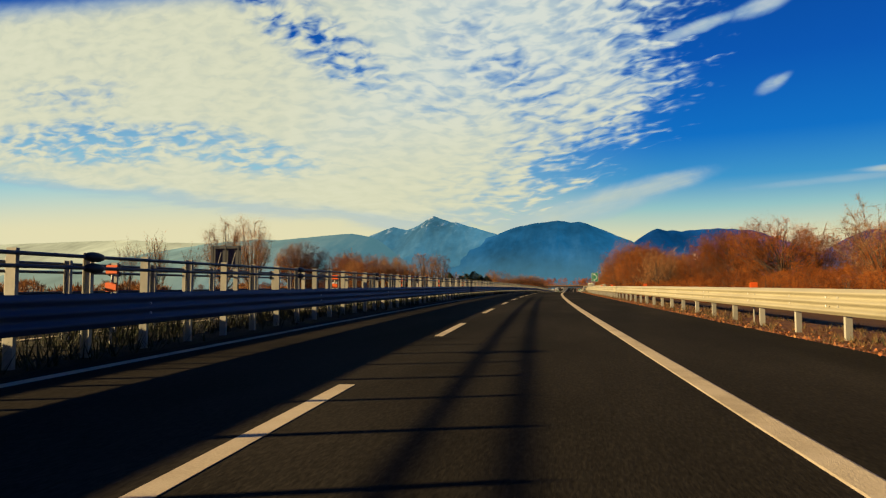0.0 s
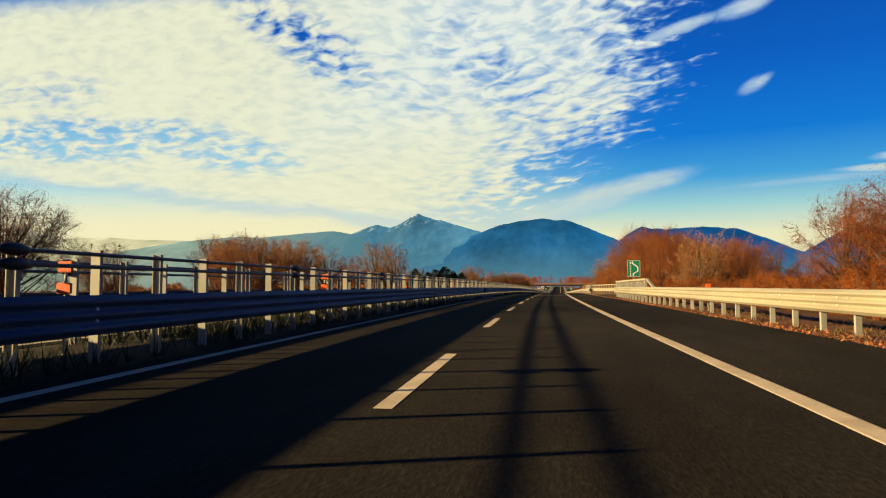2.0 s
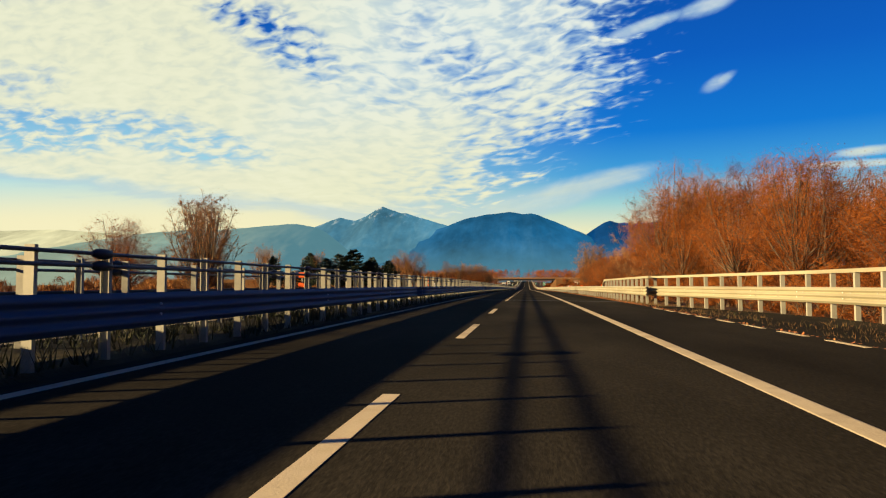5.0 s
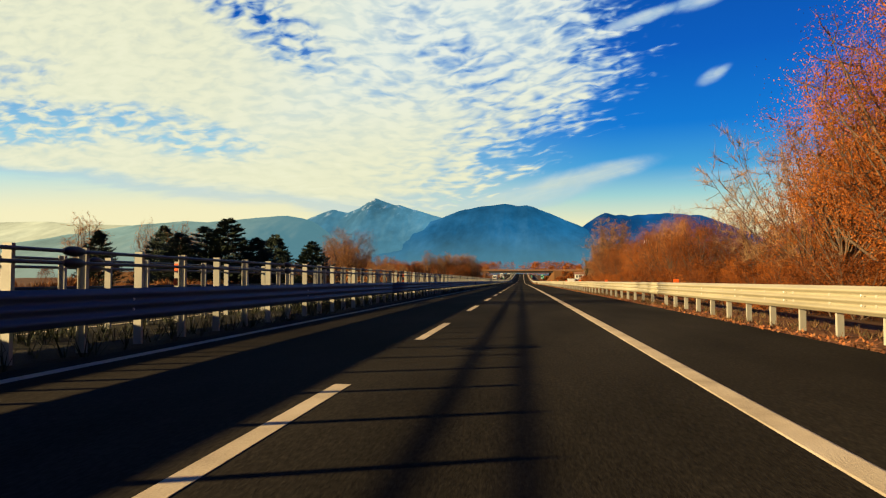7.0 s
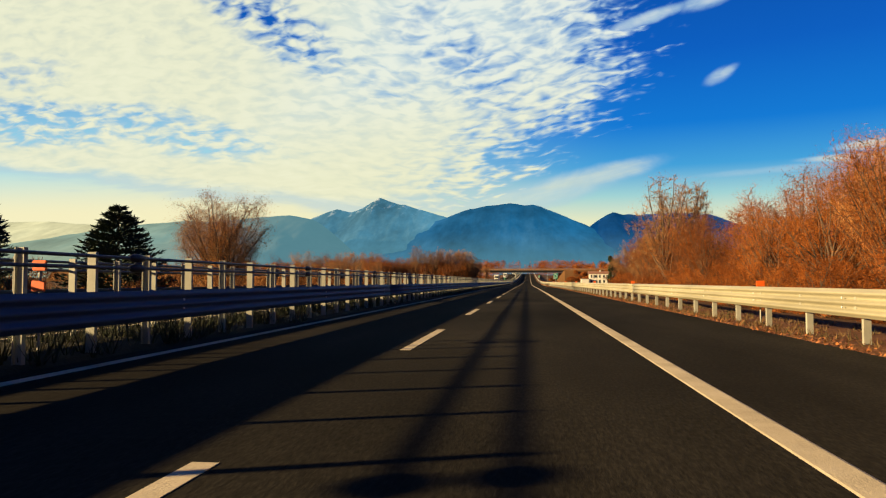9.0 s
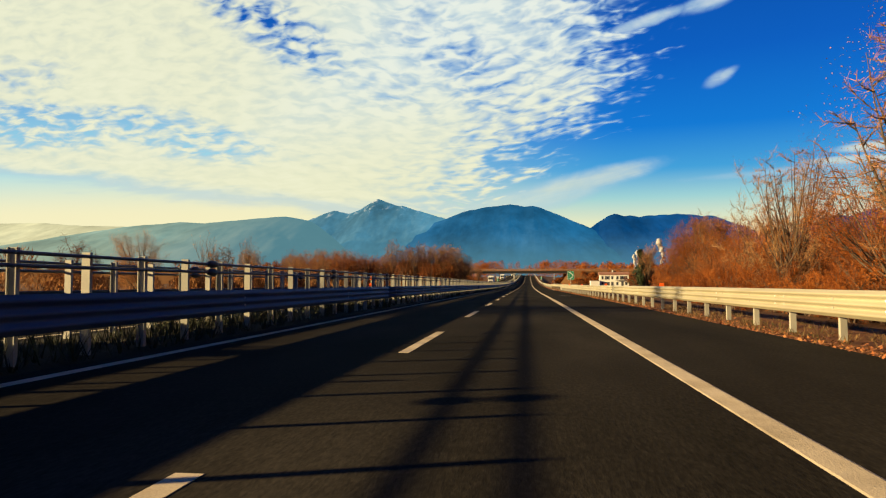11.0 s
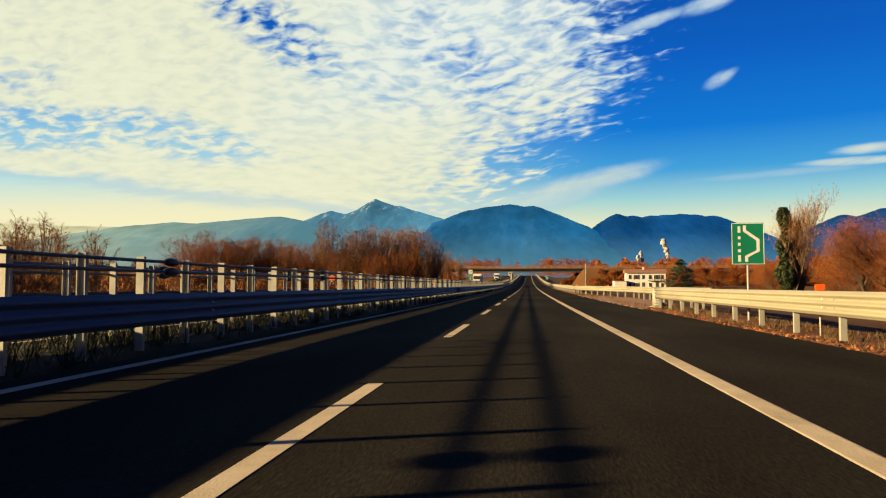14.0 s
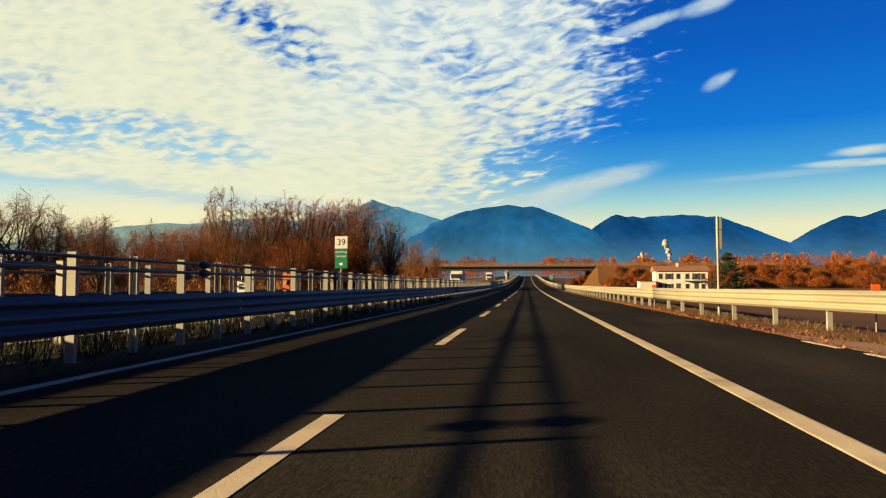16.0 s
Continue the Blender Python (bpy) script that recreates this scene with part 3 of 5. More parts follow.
def side_rail(a, b, lats, spacing, phase, label, raised=None, cap=False):
    """A guard rail on the right: beam and posts; lats: (s, lat) pairs; raised: stretch that carries a box rail on tall posts."""
    root = tagged(new("guard_rail"), label, "guard rail", "roadside guard rails")
    st = steps(a, b, 3)
    off = [float(np.interp(s, [p[0] for p in lats], [p[1] for p in lats])) for s in st]
    part("beam", sweep("beam", wave(1, 0.95, 0.53), st, ZINC, True, off, True), root, None, "sunlit triple-wave steel beam")
    k = math.ceil((a - phase) / spacing)
    while phase + spacing * k < b - 0.2:
        s = phase + spacing * k
        l = float(np.interp(s, [p[0] for p in lats], [p[1] for p in lats]))
        tall = raised and raised[0] <= s <= raised[1]
        part("post", POST_H if tall else POST_R, root, stand(s, l + 0.17, -0.47, noise.noise(Vector((s, l, 1))) * 6))
        part("spacer", SPACER, root, stand(s, l + 0.06, 0.69))
        if k % 2 == 0:
            for z in (0.6, 0.78):
                part("bolt", BOLT, root, stand(s + 0.4, l - 0.08, z))
        k += 1
    if raised:
        ra, rb = raised
        stt = steps(ra, rb, 3)
        offr = [float(np.interp(s, [p[0] for p in lats], [p[1] for p in lats])) + 0.14 for s in stt]
        part("top_rail", sweep("top_rail", [(-0.07, 1.40), (0.07, 1.40), (0.07, 1.52), (-0.07, 1.52)], stt, ZINC, True, offr), root, None, "pale box-section top rail")
    return root


def ramp_end(parent, s, lat, d):
    """The slanting end of a top rail."""
    verts = []
    for ss, z in ((s, 1.40), (s + d, 0.86)):
        verts += [at(ss, lat - 0.07, z), at(ss, lat + 0.07, z), at(ss, lat + 0.07, z + 0.12), at(ss, lat - 0.07, z + 0.12)]
    part("slanted_end", raw("slanted_end", verts, [(0, 1, 5, 4), (1, 2, 6, 5), (2, 3, 7, 6), (3, 0, 4, 7), (3, 2, 1, 0), (4, 5, 6, 7)], ZINC), parent)


RIGHT = 6.05
side_rail(-60, 60, [(-60, RIGHT), (60, RIGHT)], 2.75, 14.9, "sunlit galvanised guard rail on dry verge")
r = side_rail(60, 126.6, [(60, RIGHT), (126.6, RIGHT - 0.1)], 1.9, 110.6, "guard rail with tall posts and top rail at the layby", (104.5, 126.6))
ramp_end(r, 104.5, RIGHT + 0.14, -3.0)
side_rail(126, 188, [(126, 8.6), (134, 9.2), (170, 9.2), (188, 6.2)], 1.7, 130, "guard rail with tall posts set back behind the layby", (126, 188))
r = side_rail(185, 240, [(185, RIGHT), (240, RIGHT)], 1.9, 205.0, "guard rail with tall posts and a slanted end", (185, 207.6))
ramp_end(r, 207.6, RIGHT + 0.14, 1.9)
for a, b in ((240, 310), (310, 380), (380, 458.5)):
    side_rail(a, b, [(a, RIGHT), (b, RIGHT + (0.25 if b > 450 else 0))], 2.664, 282.4, "sunlit galvanised guard rail on dry verge")
side_rail(459.5, 520, [(459.5, 9.3), (488, 9.3), (501, 7.6), (512, 6.1), (520, RIGHT)], 2.9, 462, "guard rail set back behind the gravel layby")
for a, b in ((520, 590), (590, 660), (660, 800), (800, 1050)):
    side_rail(a, b, [(a, RIGHT), (b, RIGHT)], 2.664, 282.4, "far galvanised guard rail on dry verge")

# blunt end piece of the rail before the gravel layby
end = tagged(new("rail_terminal"), "white ribbed end piece of a guard rail with a flat foot", "rail end")
end.matrix_basis = stand(458.7, 6.35, -0.05)
part("foot", mesh_of(cyl(bmesh.new(), 0.42, 0.42, 0.06, Matrix.Translation((0, 0, 0.03)), 20), "foot", POST_STEEL), end)
part("drum", mesh_of(cyl(bmesh.new(), 0.21, 0.21, 0.92, Matrix.Translation((0.03, 0, 0.52)), 20), "drum", ZINC, True), end)
for k in range(9):
    part("rib", block("rib", 0.26, 0.035, 0.05, WHITE, 0.006) if k == 0 else rib_me, end, Matrix.Translation((0, -0.225, 0.15 + k * 0.085)))
    if k == 0:
        rib_me = end.children[-1].data if end.children[-1].name.startswith("rib") else [c for c in end.children if c.name.startswith("rib")][0].data
part("cap", block("cap", 0.5, 0.3, 0.04, POST_STEEL, 0.008), end, Matrix.Translation((0, 0, 1.02)))


# ---- orange delineators ----
def delineator(s, lat, double, base):
    root = tagged(new("delineator"), "orange plastic delineator with two plates on a thin pole" if double else "small orange plastic delineator behind the guard rail", "delineator", "delineators")
    root.matrix_basis = stand(s, lat, base)
    part("pole", pole_me, root)
    part("plate", plate_me, root, Matrix.Translation((0, -0.03, 1.02 - base)))
    if double:
        part("plate", plate_me, root, Matrix.Translation((0.01, -0.03, 1.33 - base)))
    return root


pole_me = mesh_of(cyl(bmesh.new(), 0.022, 0.022, 1.5, Matrix.Translation((0, 0, 0.72)), 8), "pole", POST_STEEL)
plate_me = block("plate", 0.23, 0.05, 0.16, ORANGE, 0.012)
pole2_me = pole_me
for s in (11.6, 25.5, 38.6, 51.7, 65.8, 78.3, 91.5, 109.5, 137.5, 165.5, 193.5, 221.7, 250.5, 278.6, 306.5, 334.5, 362.5, 390.3, 418.5, 446.5, 474.7, 503.2, 531, 559, 587, 615):
    delineator(s, -7.3, True, -0.12)
pole_me = mesh_of(cyl(bmesh.new(), 0.022, 0.022, 1.15, Matrix.Translation((0, 0, 0.55)), 8), "pole", POST_STEEL)
for s in (22.5, 46, 71.4, 88.5, 214, 239, 264.5, 289.6, 314, 339, 364.6, 389, 414, 438.6, 523, 548, 573):
    delineator(s, 6.6, False, -0.10)
delineator(502.6, 8.7, False, -0.10)


# ---- signs ----
def text_mesh(name, body, size, material):
    cu = bpy.data.curves.new(name, "FONT")
    cu.body, cu.size, cu.align_x, cu.align_y, cu.extrude = body, size, "CENTER", "CENTER", 0.002
    tmp = new(name, cu)
    me = bpy.data.meshes.new_from_object(tmp)
    bpy.data.objects.remove(tmp)
    me.materials.clear()
    me.materials.append(material)
    return me


FACE = Matrix.Rotation(radians(90), 4, "X")       # text in the x-z plane, read from -y


def bar(sx, sz, material, name="bar"):
    return block(name, sx, 0.006, sz, material, 0.0)


def layby_sign(s, lat, z, size=1.0):
    """Green sign with a white drawing of a layby beside a dashed line."""
    root = tagged(new("layby_sign"), "green road sign with white layby drawing on a steel pole", "road sign", "layby signs")
    root.matrix_basis = stand(s, lat, 0, 0)
    part("pole", mesh_of(cyl(bmesh.new(), 0.04, 0.04, z + 0.9, Matrix.Translation((0, 0.05, (z + 0.9) / 2 - 0.4)), 10), "pole", POST_STEEL), root)
    panel = part("panel", block("panel", 1.07, 0.025, 1.42, GREEN, 0.006), root, Matrix.Translation((0, 0, z + 0.71)), "green enamel panel")
    for x, zz, sx, sz in ((-0.515, 0, 0.02, 1.38), (0.515, 0, 0.02, 1.38), (0, 0.69, 1.05, 0.02), (0, -0.69, 1.05, 0.02)):
        part("border", bar(sx, sz, WHITE, "border"), panel, Matrix.Translation((x, -0.016, zz)))
    for zz, h in ((0.48, 0.22), (0.20, 0.10), (-0.02, 0.10), (-0.24, 0.10), (-0.50, 0.22)):
        part("mark", bar(0.09, h, WHITE, "mark"), panel, Matrix.Translation((-0.28, -0.016, zz)))
    t = 0.10
    outline = [(-0.15, 0.62), (-0.15, 0.42), (0.28, 0.10), (0.28, -0.22), (-0.10, -0.42), (-0.10, -0.62)]
    verts, fs = [], []
    for i, (x, zz) in enumerate(outline):
        verts += [(x, 0, zz), (x + t, 0, zz + (0.04 if i in (1, 2) else -0.04 if i in (3, 4) else 0)),
                  (x, -0.006, zz), (x + t, -0.006, zz + (0.04 if i in (1, 2) else -0.04 if i in (3, 4) else 0))]
    for i in range(5):
        a = i * 4
        fs += [(a + 2, a + 3, a + 7, a + 6), (a, a + 4, a + 5, a + 1), (a, a + 2, a + 6, a + 4), (a + 1, a + 5, a + 7, a + 3)]
    part("mark", raw("mark", verts, fs, WHITE), panel, Matrix.Translation((0, -0.013, 0)))
    return root


layby_sign(119.6, 7.0, 1.83)
layby_sign(446.2, 7.25, 1.78)
layby_sign(705.0, 7.0, 1.6)

km = tagged(new("distance_sign"), "white and green kilometre sign on a pole in the median", "road sign")
km.matrix_basis = stand(509.0, -7.2, 0)
part("pole", mesh_of(cyl(bmesh.new(), 0.03, 0.03, 3.0, Matrix.Translation((0, 0.05, 1.2)), 10), "pole", POST_STEEL), km)
p = part("number_panel", block("number_panel", 0.48, 0.02, 0.46, WHITE, 0.004), km, Matrix.Translation((0, 0, 2.69)), "white panel with a black number")
part("number", text_mesh("number", "39", 0.34, BLACK), p, Matrix.Translation((0, -0.013, 0)) @ FACE)
p = part("town_panel", block("town_panel", 0.48, 0.02, 0.72, GREEN, 0.004), km, Matrix.Translation((0, 0, 2.08)), "green panel with white town names")
for zz, b, sz in ((0.24, "GEMONA", 0.105), (0.08, "OSOPPO", 0.105)):
    part("town_name", text_mesh("town_name", b, sz, WHITE), p, Matrix.Translation((0, -0.013, zz)) @ FACE)
part("bar", bar(0.12, 0.10, WHITE), p, Matrix.Translation((0, -0.013, -0.2)))

side_sign = tagged(new("edge_on_sign"), "tall steel pole with a narrow sign seen edge-on", "road sign")
side_sign.matrix_basis = stand(510.9, 6.9, 0, -76)
part("pole", mesh_of(cyl(bmesh.new(), 0.045, 0.045, 4.2, Matrix.Translation((0, 0, 1.6)), 12), "pole", POST_STEEL), side_sign)
part("number_panel", block("number_panel", 0.48, 0.025, 0.46, GREY_BACK, 0.004), side_sign, Matrix.Translation((0, 0.06, 3.42)))
part("town_panel", block("town_panel", 0.48, 0.025, 0.72, GREY_BACK, 0.004), side_sign, Matrix.Translation((0, 0.06, 2.8)))

big = tagged(new("sign_back"), "large dark sign seen from behind on a steel frame", "road sign")
big.matrix_basis = stand(49.3, -22.8, -0.9, 6)
part("panel", block("panel", 2.25, 0.05, 1.55, GREY_BACK, 0.01), big, Matrix.Translation((0, 0.12, 4.1)))
for x in (-0.95, 0.0, 0.95):
    part("post", block("post", 0.10, 0.10, 4.9, GREY_BACK, 0.01), big, Matrix.Translation((x, 0, 2.4)))
for x in (-0.55, 0.5):
    part("brace", block("brace", 0.06, 0.06, 2.6, POST_STEEL, 0.005), big, Matrix.Translation((x, -0.25, 3.1)) @ Matrix.Rotation(radians(14), 4, "Y"))
for zz in (3.45, 4.7):
    part("crossbar", block("crossbar", 2.25, 0.07, 0.08, GREY_BACK, 0.005), big, Matrix.Translation((0, 0, zz)))

# small white plates on poles in the median
for s, z in ((26.5, 1.0), (393, 1.0), (404.6, 1.0), (500.6, 1.05), (200.0, 1.05)):
    tag = tagged(new("marker_plate"), "small white marker plate on a low pole", "marker", "marker plates")
    tag.matrix_basis = stand(s, -7.6, -0.1)
    part("pole", pole2_me, tag)
    pl = part("plate", block("plate", 0.22, 0.02, 0.3, WHITE, 0.004), tag, Matrix.Translation((0, -0.03, z + 0.1)))
    part("bar", bar(0.13, 0.05, BLACK), pl, Matrix.Translation((0, -0.012, 0.05)))
    part("bar", bar(0.13, 0.05, BLACK), pl, Matrix.Translation((0, -0.012, -0.05)))

# ---- mountains ----
EYE = Vector((-3.0, 240.0, 3.6))
# each ridge has its own haze tint, painted as emission over the rock
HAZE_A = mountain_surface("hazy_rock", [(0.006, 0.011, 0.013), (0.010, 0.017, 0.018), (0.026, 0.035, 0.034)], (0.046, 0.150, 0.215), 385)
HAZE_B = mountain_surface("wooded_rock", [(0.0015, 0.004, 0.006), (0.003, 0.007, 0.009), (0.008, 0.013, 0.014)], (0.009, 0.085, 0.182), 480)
HAZE_C = mountain_surface("blue_haze_rock", [(0.001, 0.003, 0.005), (0.0018, 0.005, 0.008), (0.004, 0.009, 0.012)], (0.003, 0.055, 0.165), 900)
HAZE_L = mountain_surface("pale_haze_hills", [(0.03, 0.035, 0.035), (0.04, 0.045, 0.04), (0.06, 0.06, 0.05)], (0.420, 0.400, 0.230), 900, (0.46, 0.43, 0.25))
HAZE_M = mountain_surface("pale_haze_ridge", [(0.02, 0.025, 0.027), (0.03, 0.035, 0.033), (0.045, 0.045, 0.04)], (0.150, 0.235, 0.190), 900, (0.24, 0.28, 0.19), (0.060, 0.165, 0.200))


def mountain(name, peaks, x0, x1, far, material, label, rough=14.0, depth=1100.0, fade=None, blunt=36.0):
    """A ridge as the envelope of its peaks (x, height, fall to the left, fall to the right), with spurs running down to the plain."""
    k = far / 4610.0
    nx, ny = 380, 36
    verts, fs = [], []
    for i in range(nx + 1):
        x = x0 + (x1 - x0) * i / nx
        flank = [h - (sl if x < px else sr) * (math.sqrt((x - px) ** 2 + blunt * blunt) - blunt * 0.5) for px, h, sl, sr in peaks]
        top = max(flank)
        soft = sum(math.exp((f - top) / 22.0) for f in flank)
        top = top + 14.0 * math.log(soft) - 6.0 + noise.fractal(Vector((x * 0.012, far * 0.01, 2.0)), 1.0, 2.0, 5) * rough * 0.30
        if fade:
            q = min(1.0, max(0.0, (x - fade[0]) / (fade[1] - fade[0])))
            top *= 1 - q * q * (3 - 2 * q)
        for j in range(ny + 1):
            f = j / ny
            spur = noise.fractal(Vector((x * 0.0040, f * 3.4 + far, 5.0)), 0.9, 2.1, 6)
            gully = noise.fractal(Vector((x * 0.013, f * 9.0, 9.0)), 0.8, 2.0, 4)
            z = top * (1 - f) ** 0.85 + (spur * 20 + gully * rough * 0.45) * math.sin(math.pi * min(1.0, f * 1.15)) * min(1.0, f * 4)
            if j == ny:
                z = -30
            p = Vector((x * k, EYE.y + far - f * depth, max(-30.0, z * k)))
            verts.append(p)
    for i in range(nx):
        for j in range(ny):
            a = i * (ny + 1) + j
            fs.append((a, a + 1, a + ny + 2, a + ny + 1))
    # back slope
    n0 = len(verts)
    for i in range(nx + 1):
        v = verts[i * (ny + 1)]
        verts.append(Vector((v.x, v.y + 300, -30)))
    for i in range(nx):
        fs.append((i * (ny + 1), (i + 1) * (ny + 1), n0 + i + 1, n0 + i))
    return tagged(new(name, raw(name, verts, fs, material, True)), label, "mountain", kind="structure")


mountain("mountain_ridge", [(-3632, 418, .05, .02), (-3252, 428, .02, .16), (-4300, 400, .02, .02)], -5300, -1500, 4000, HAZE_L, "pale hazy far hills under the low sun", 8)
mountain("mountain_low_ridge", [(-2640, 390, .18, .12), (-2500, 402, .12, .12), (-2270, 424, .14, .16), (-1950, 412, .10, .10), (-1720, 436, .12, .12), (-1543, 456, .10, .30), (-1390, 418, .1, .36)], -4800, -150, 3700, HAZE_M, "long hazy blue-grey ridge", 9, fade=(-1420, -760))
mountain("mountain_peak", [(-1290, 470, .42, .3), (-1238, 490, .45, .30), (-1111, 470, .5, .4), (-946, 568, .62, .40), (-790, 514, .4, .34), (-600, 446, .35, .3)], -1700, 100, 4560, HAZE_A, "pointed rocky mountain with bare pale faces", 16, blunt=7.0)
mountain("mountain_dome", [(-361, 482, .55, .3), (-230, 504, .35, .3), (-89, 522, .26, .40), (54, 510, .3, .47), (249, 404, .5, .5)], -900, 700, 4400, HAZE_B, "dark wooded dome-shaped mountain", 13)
mountain("mountain_blue", [(538, 461, .78, .5), (640, 446, .6, .5), (756, 442, .5, .5), (850, 444, .4, .4), (927, 450, .4, .4), (1010, 444, .4, .4), (1114, 441, .5, .41)], 150, 1900, 4550, HAZE_C, "wooded mountain with a wavy crest, painted deep blue with haze", 12)
mountain("mountain_side", [(1745, 392, .62, .5), (1844, 440, .6, .5), (1960, 424, .5, .5), (2072, 476, .5, .4), (2300, 466, .4, .2)], 1450, 3600, 4300, HAZE_C, "mountain shoulder painted dark blue with haze", 13)


# ---- trees ----
def tube(verts, faces, path, radii, n=5):
    """A tapered limb along a path."""
    base = len(verts)
    for i, (p, r) in enumerate(zip(path, radii)):
        d = (path[min(i + 1, len(path) - 1)] - path[max(i - 1, 0)]).normalized()
        side = d.orthogonal().normalized()
        up2 = d.cross(side)
        for k in range(n):
            a = 2 * math.pi * k / n
            verts.append(p + (side * math.cos(a) + up2 * math.sin(a)) * r)
    for i in range(len(path) - 1):
        for k in range(n):
            a, b = base + i * n + k, base + i * n + (k + 1) % n
            faces.append((a, b, b + n, a + n))


def grow(rng, height, spread, stems, upright, twigs, leaf, leaf_n, depth=3, low=0.12):
    """A winter tree: limbs as tapered tubes, the crown as fine twigs and a few last leaves."""
    tv, tf, cv, cf = [], [], [], []
    tips = []

    def limb(p, d, length, r, level):
        path, radii = [p.copy()], [r]
        k = 5 if level < 2 else 3
        for i in range(k):
            bend = Vector((rng.uniform(-1, 1), rng.uniform(-1, 1), rng.uniform(-0.2, 0.5))) * (0.20 if level else 0.07)
            d = (d + bend + Vector((0, 0, 0.06 * upright))).normalized()
            p = p + d * (length / k)
            path.append(p.copy())
            radii.append(max(0.008, r * (1 - 0.72 * (i + 1) / k)))
        tube(tv, tf, path, radii, 6 if level == 0 else 4 if level == 1 else 3)
        if level >= depth - 1:
            tips.extend((path[i], d, length) for i in range(1, k + 1))
        if level < depth:
            n = (7 if level == 0 else 5 if level == 1 else 4)
            for i in range(n):
                f = (low + 0.1 if level == 0 else 0.25) + (0.9 - (low if level == 0 else 0.25)) * (i + rng.random()) / n
                q = min(k - 1, int(f * k))
                b = path[q].lerp(path[q + 1], f * k - q)
                a = rng.uniform(0, 2 * math.pi)
                out = Vector((math.cos(a), math.sin(a), upright * rng.uniform(0.5, 1.3)))
                nd = (d * (0.55 if level else 0.35) + out * spread).normalized()
                limb(b, nd, length * (0.52 - 0.12 * f) * rng.uniform(0.8, 1.2) + 0.25, max(0.012, r * (0.42 - 0.12 * f)), level + 1)

    for k in range(stems):
        a = rng.uniform(0, 2 * math.pi)
        lean = 0.0 if stems == 1 else rng.uniform(0.1, 0.42)
        limb(Vector((math.cos(a) * 0.15 * (stems > 1), math.sin(a) * 0.15 * (stems > 1), -0.3)), Vector((math.cos(a) * lean, math.sin(a) * lean, 1)).normalized(),
             height * rng.uniform(0.72, 0.88), 0.016 * height * (1 if stems == 1 else 0.65), 0)
    for _ in range(twigs):
        p, d, ln = tips[rng.randrange(len(tips))]
        nd = (d + Vector((rng.gauss(0, 0.8), rng.gauss(0, 0.8), rng.gauss(0.25 * upright, 0.6)))).normalized()
        q = p + Vector((rng.gauss(0, 0.12), rng.gauss(0, 0.12), rng.gauss(0, 0.12)))
        L = rng.uniform(0.3, 0.85)
        wv = nd.orthogonal().normalized()
        wv.rotate(Matrix.Rotation(rng.uniform(0, 6.28), 3, nd))
        n0 = len(cv)
        tip = q + nd * L + Vector((0, 0, 0.05))
        cv.extend((q - wv * 0.013, q + wv * 0.013, tip))
        cf.append((n0, n0 + 1, n0 + 2))
    for _ in range(leaf_n):
        p, d, ln = tips[rng.randrange(len(tips))]
        q = p + Vector((rng.gauss(0, 0.28), rng.gauss(0, 0.28), rng.gauss(0.05, 0.28)))
        a = Vector((rng.gauss(0, 1), rng.gauss(0, 1), rng.gauss(0, 1))).normalized() * leaf * rng.uniform(0.6, 1.4)
        b = a.orthogonal().normalized() * leaf * 0.7
        n0 = len(cv)
        cv.extend((q - a, q + b, q + a, q - b * 0.6))
        cf.append((n0, n0 + 1, n0 + 2, n0 + 3))
    return tv, tf, cv, cf


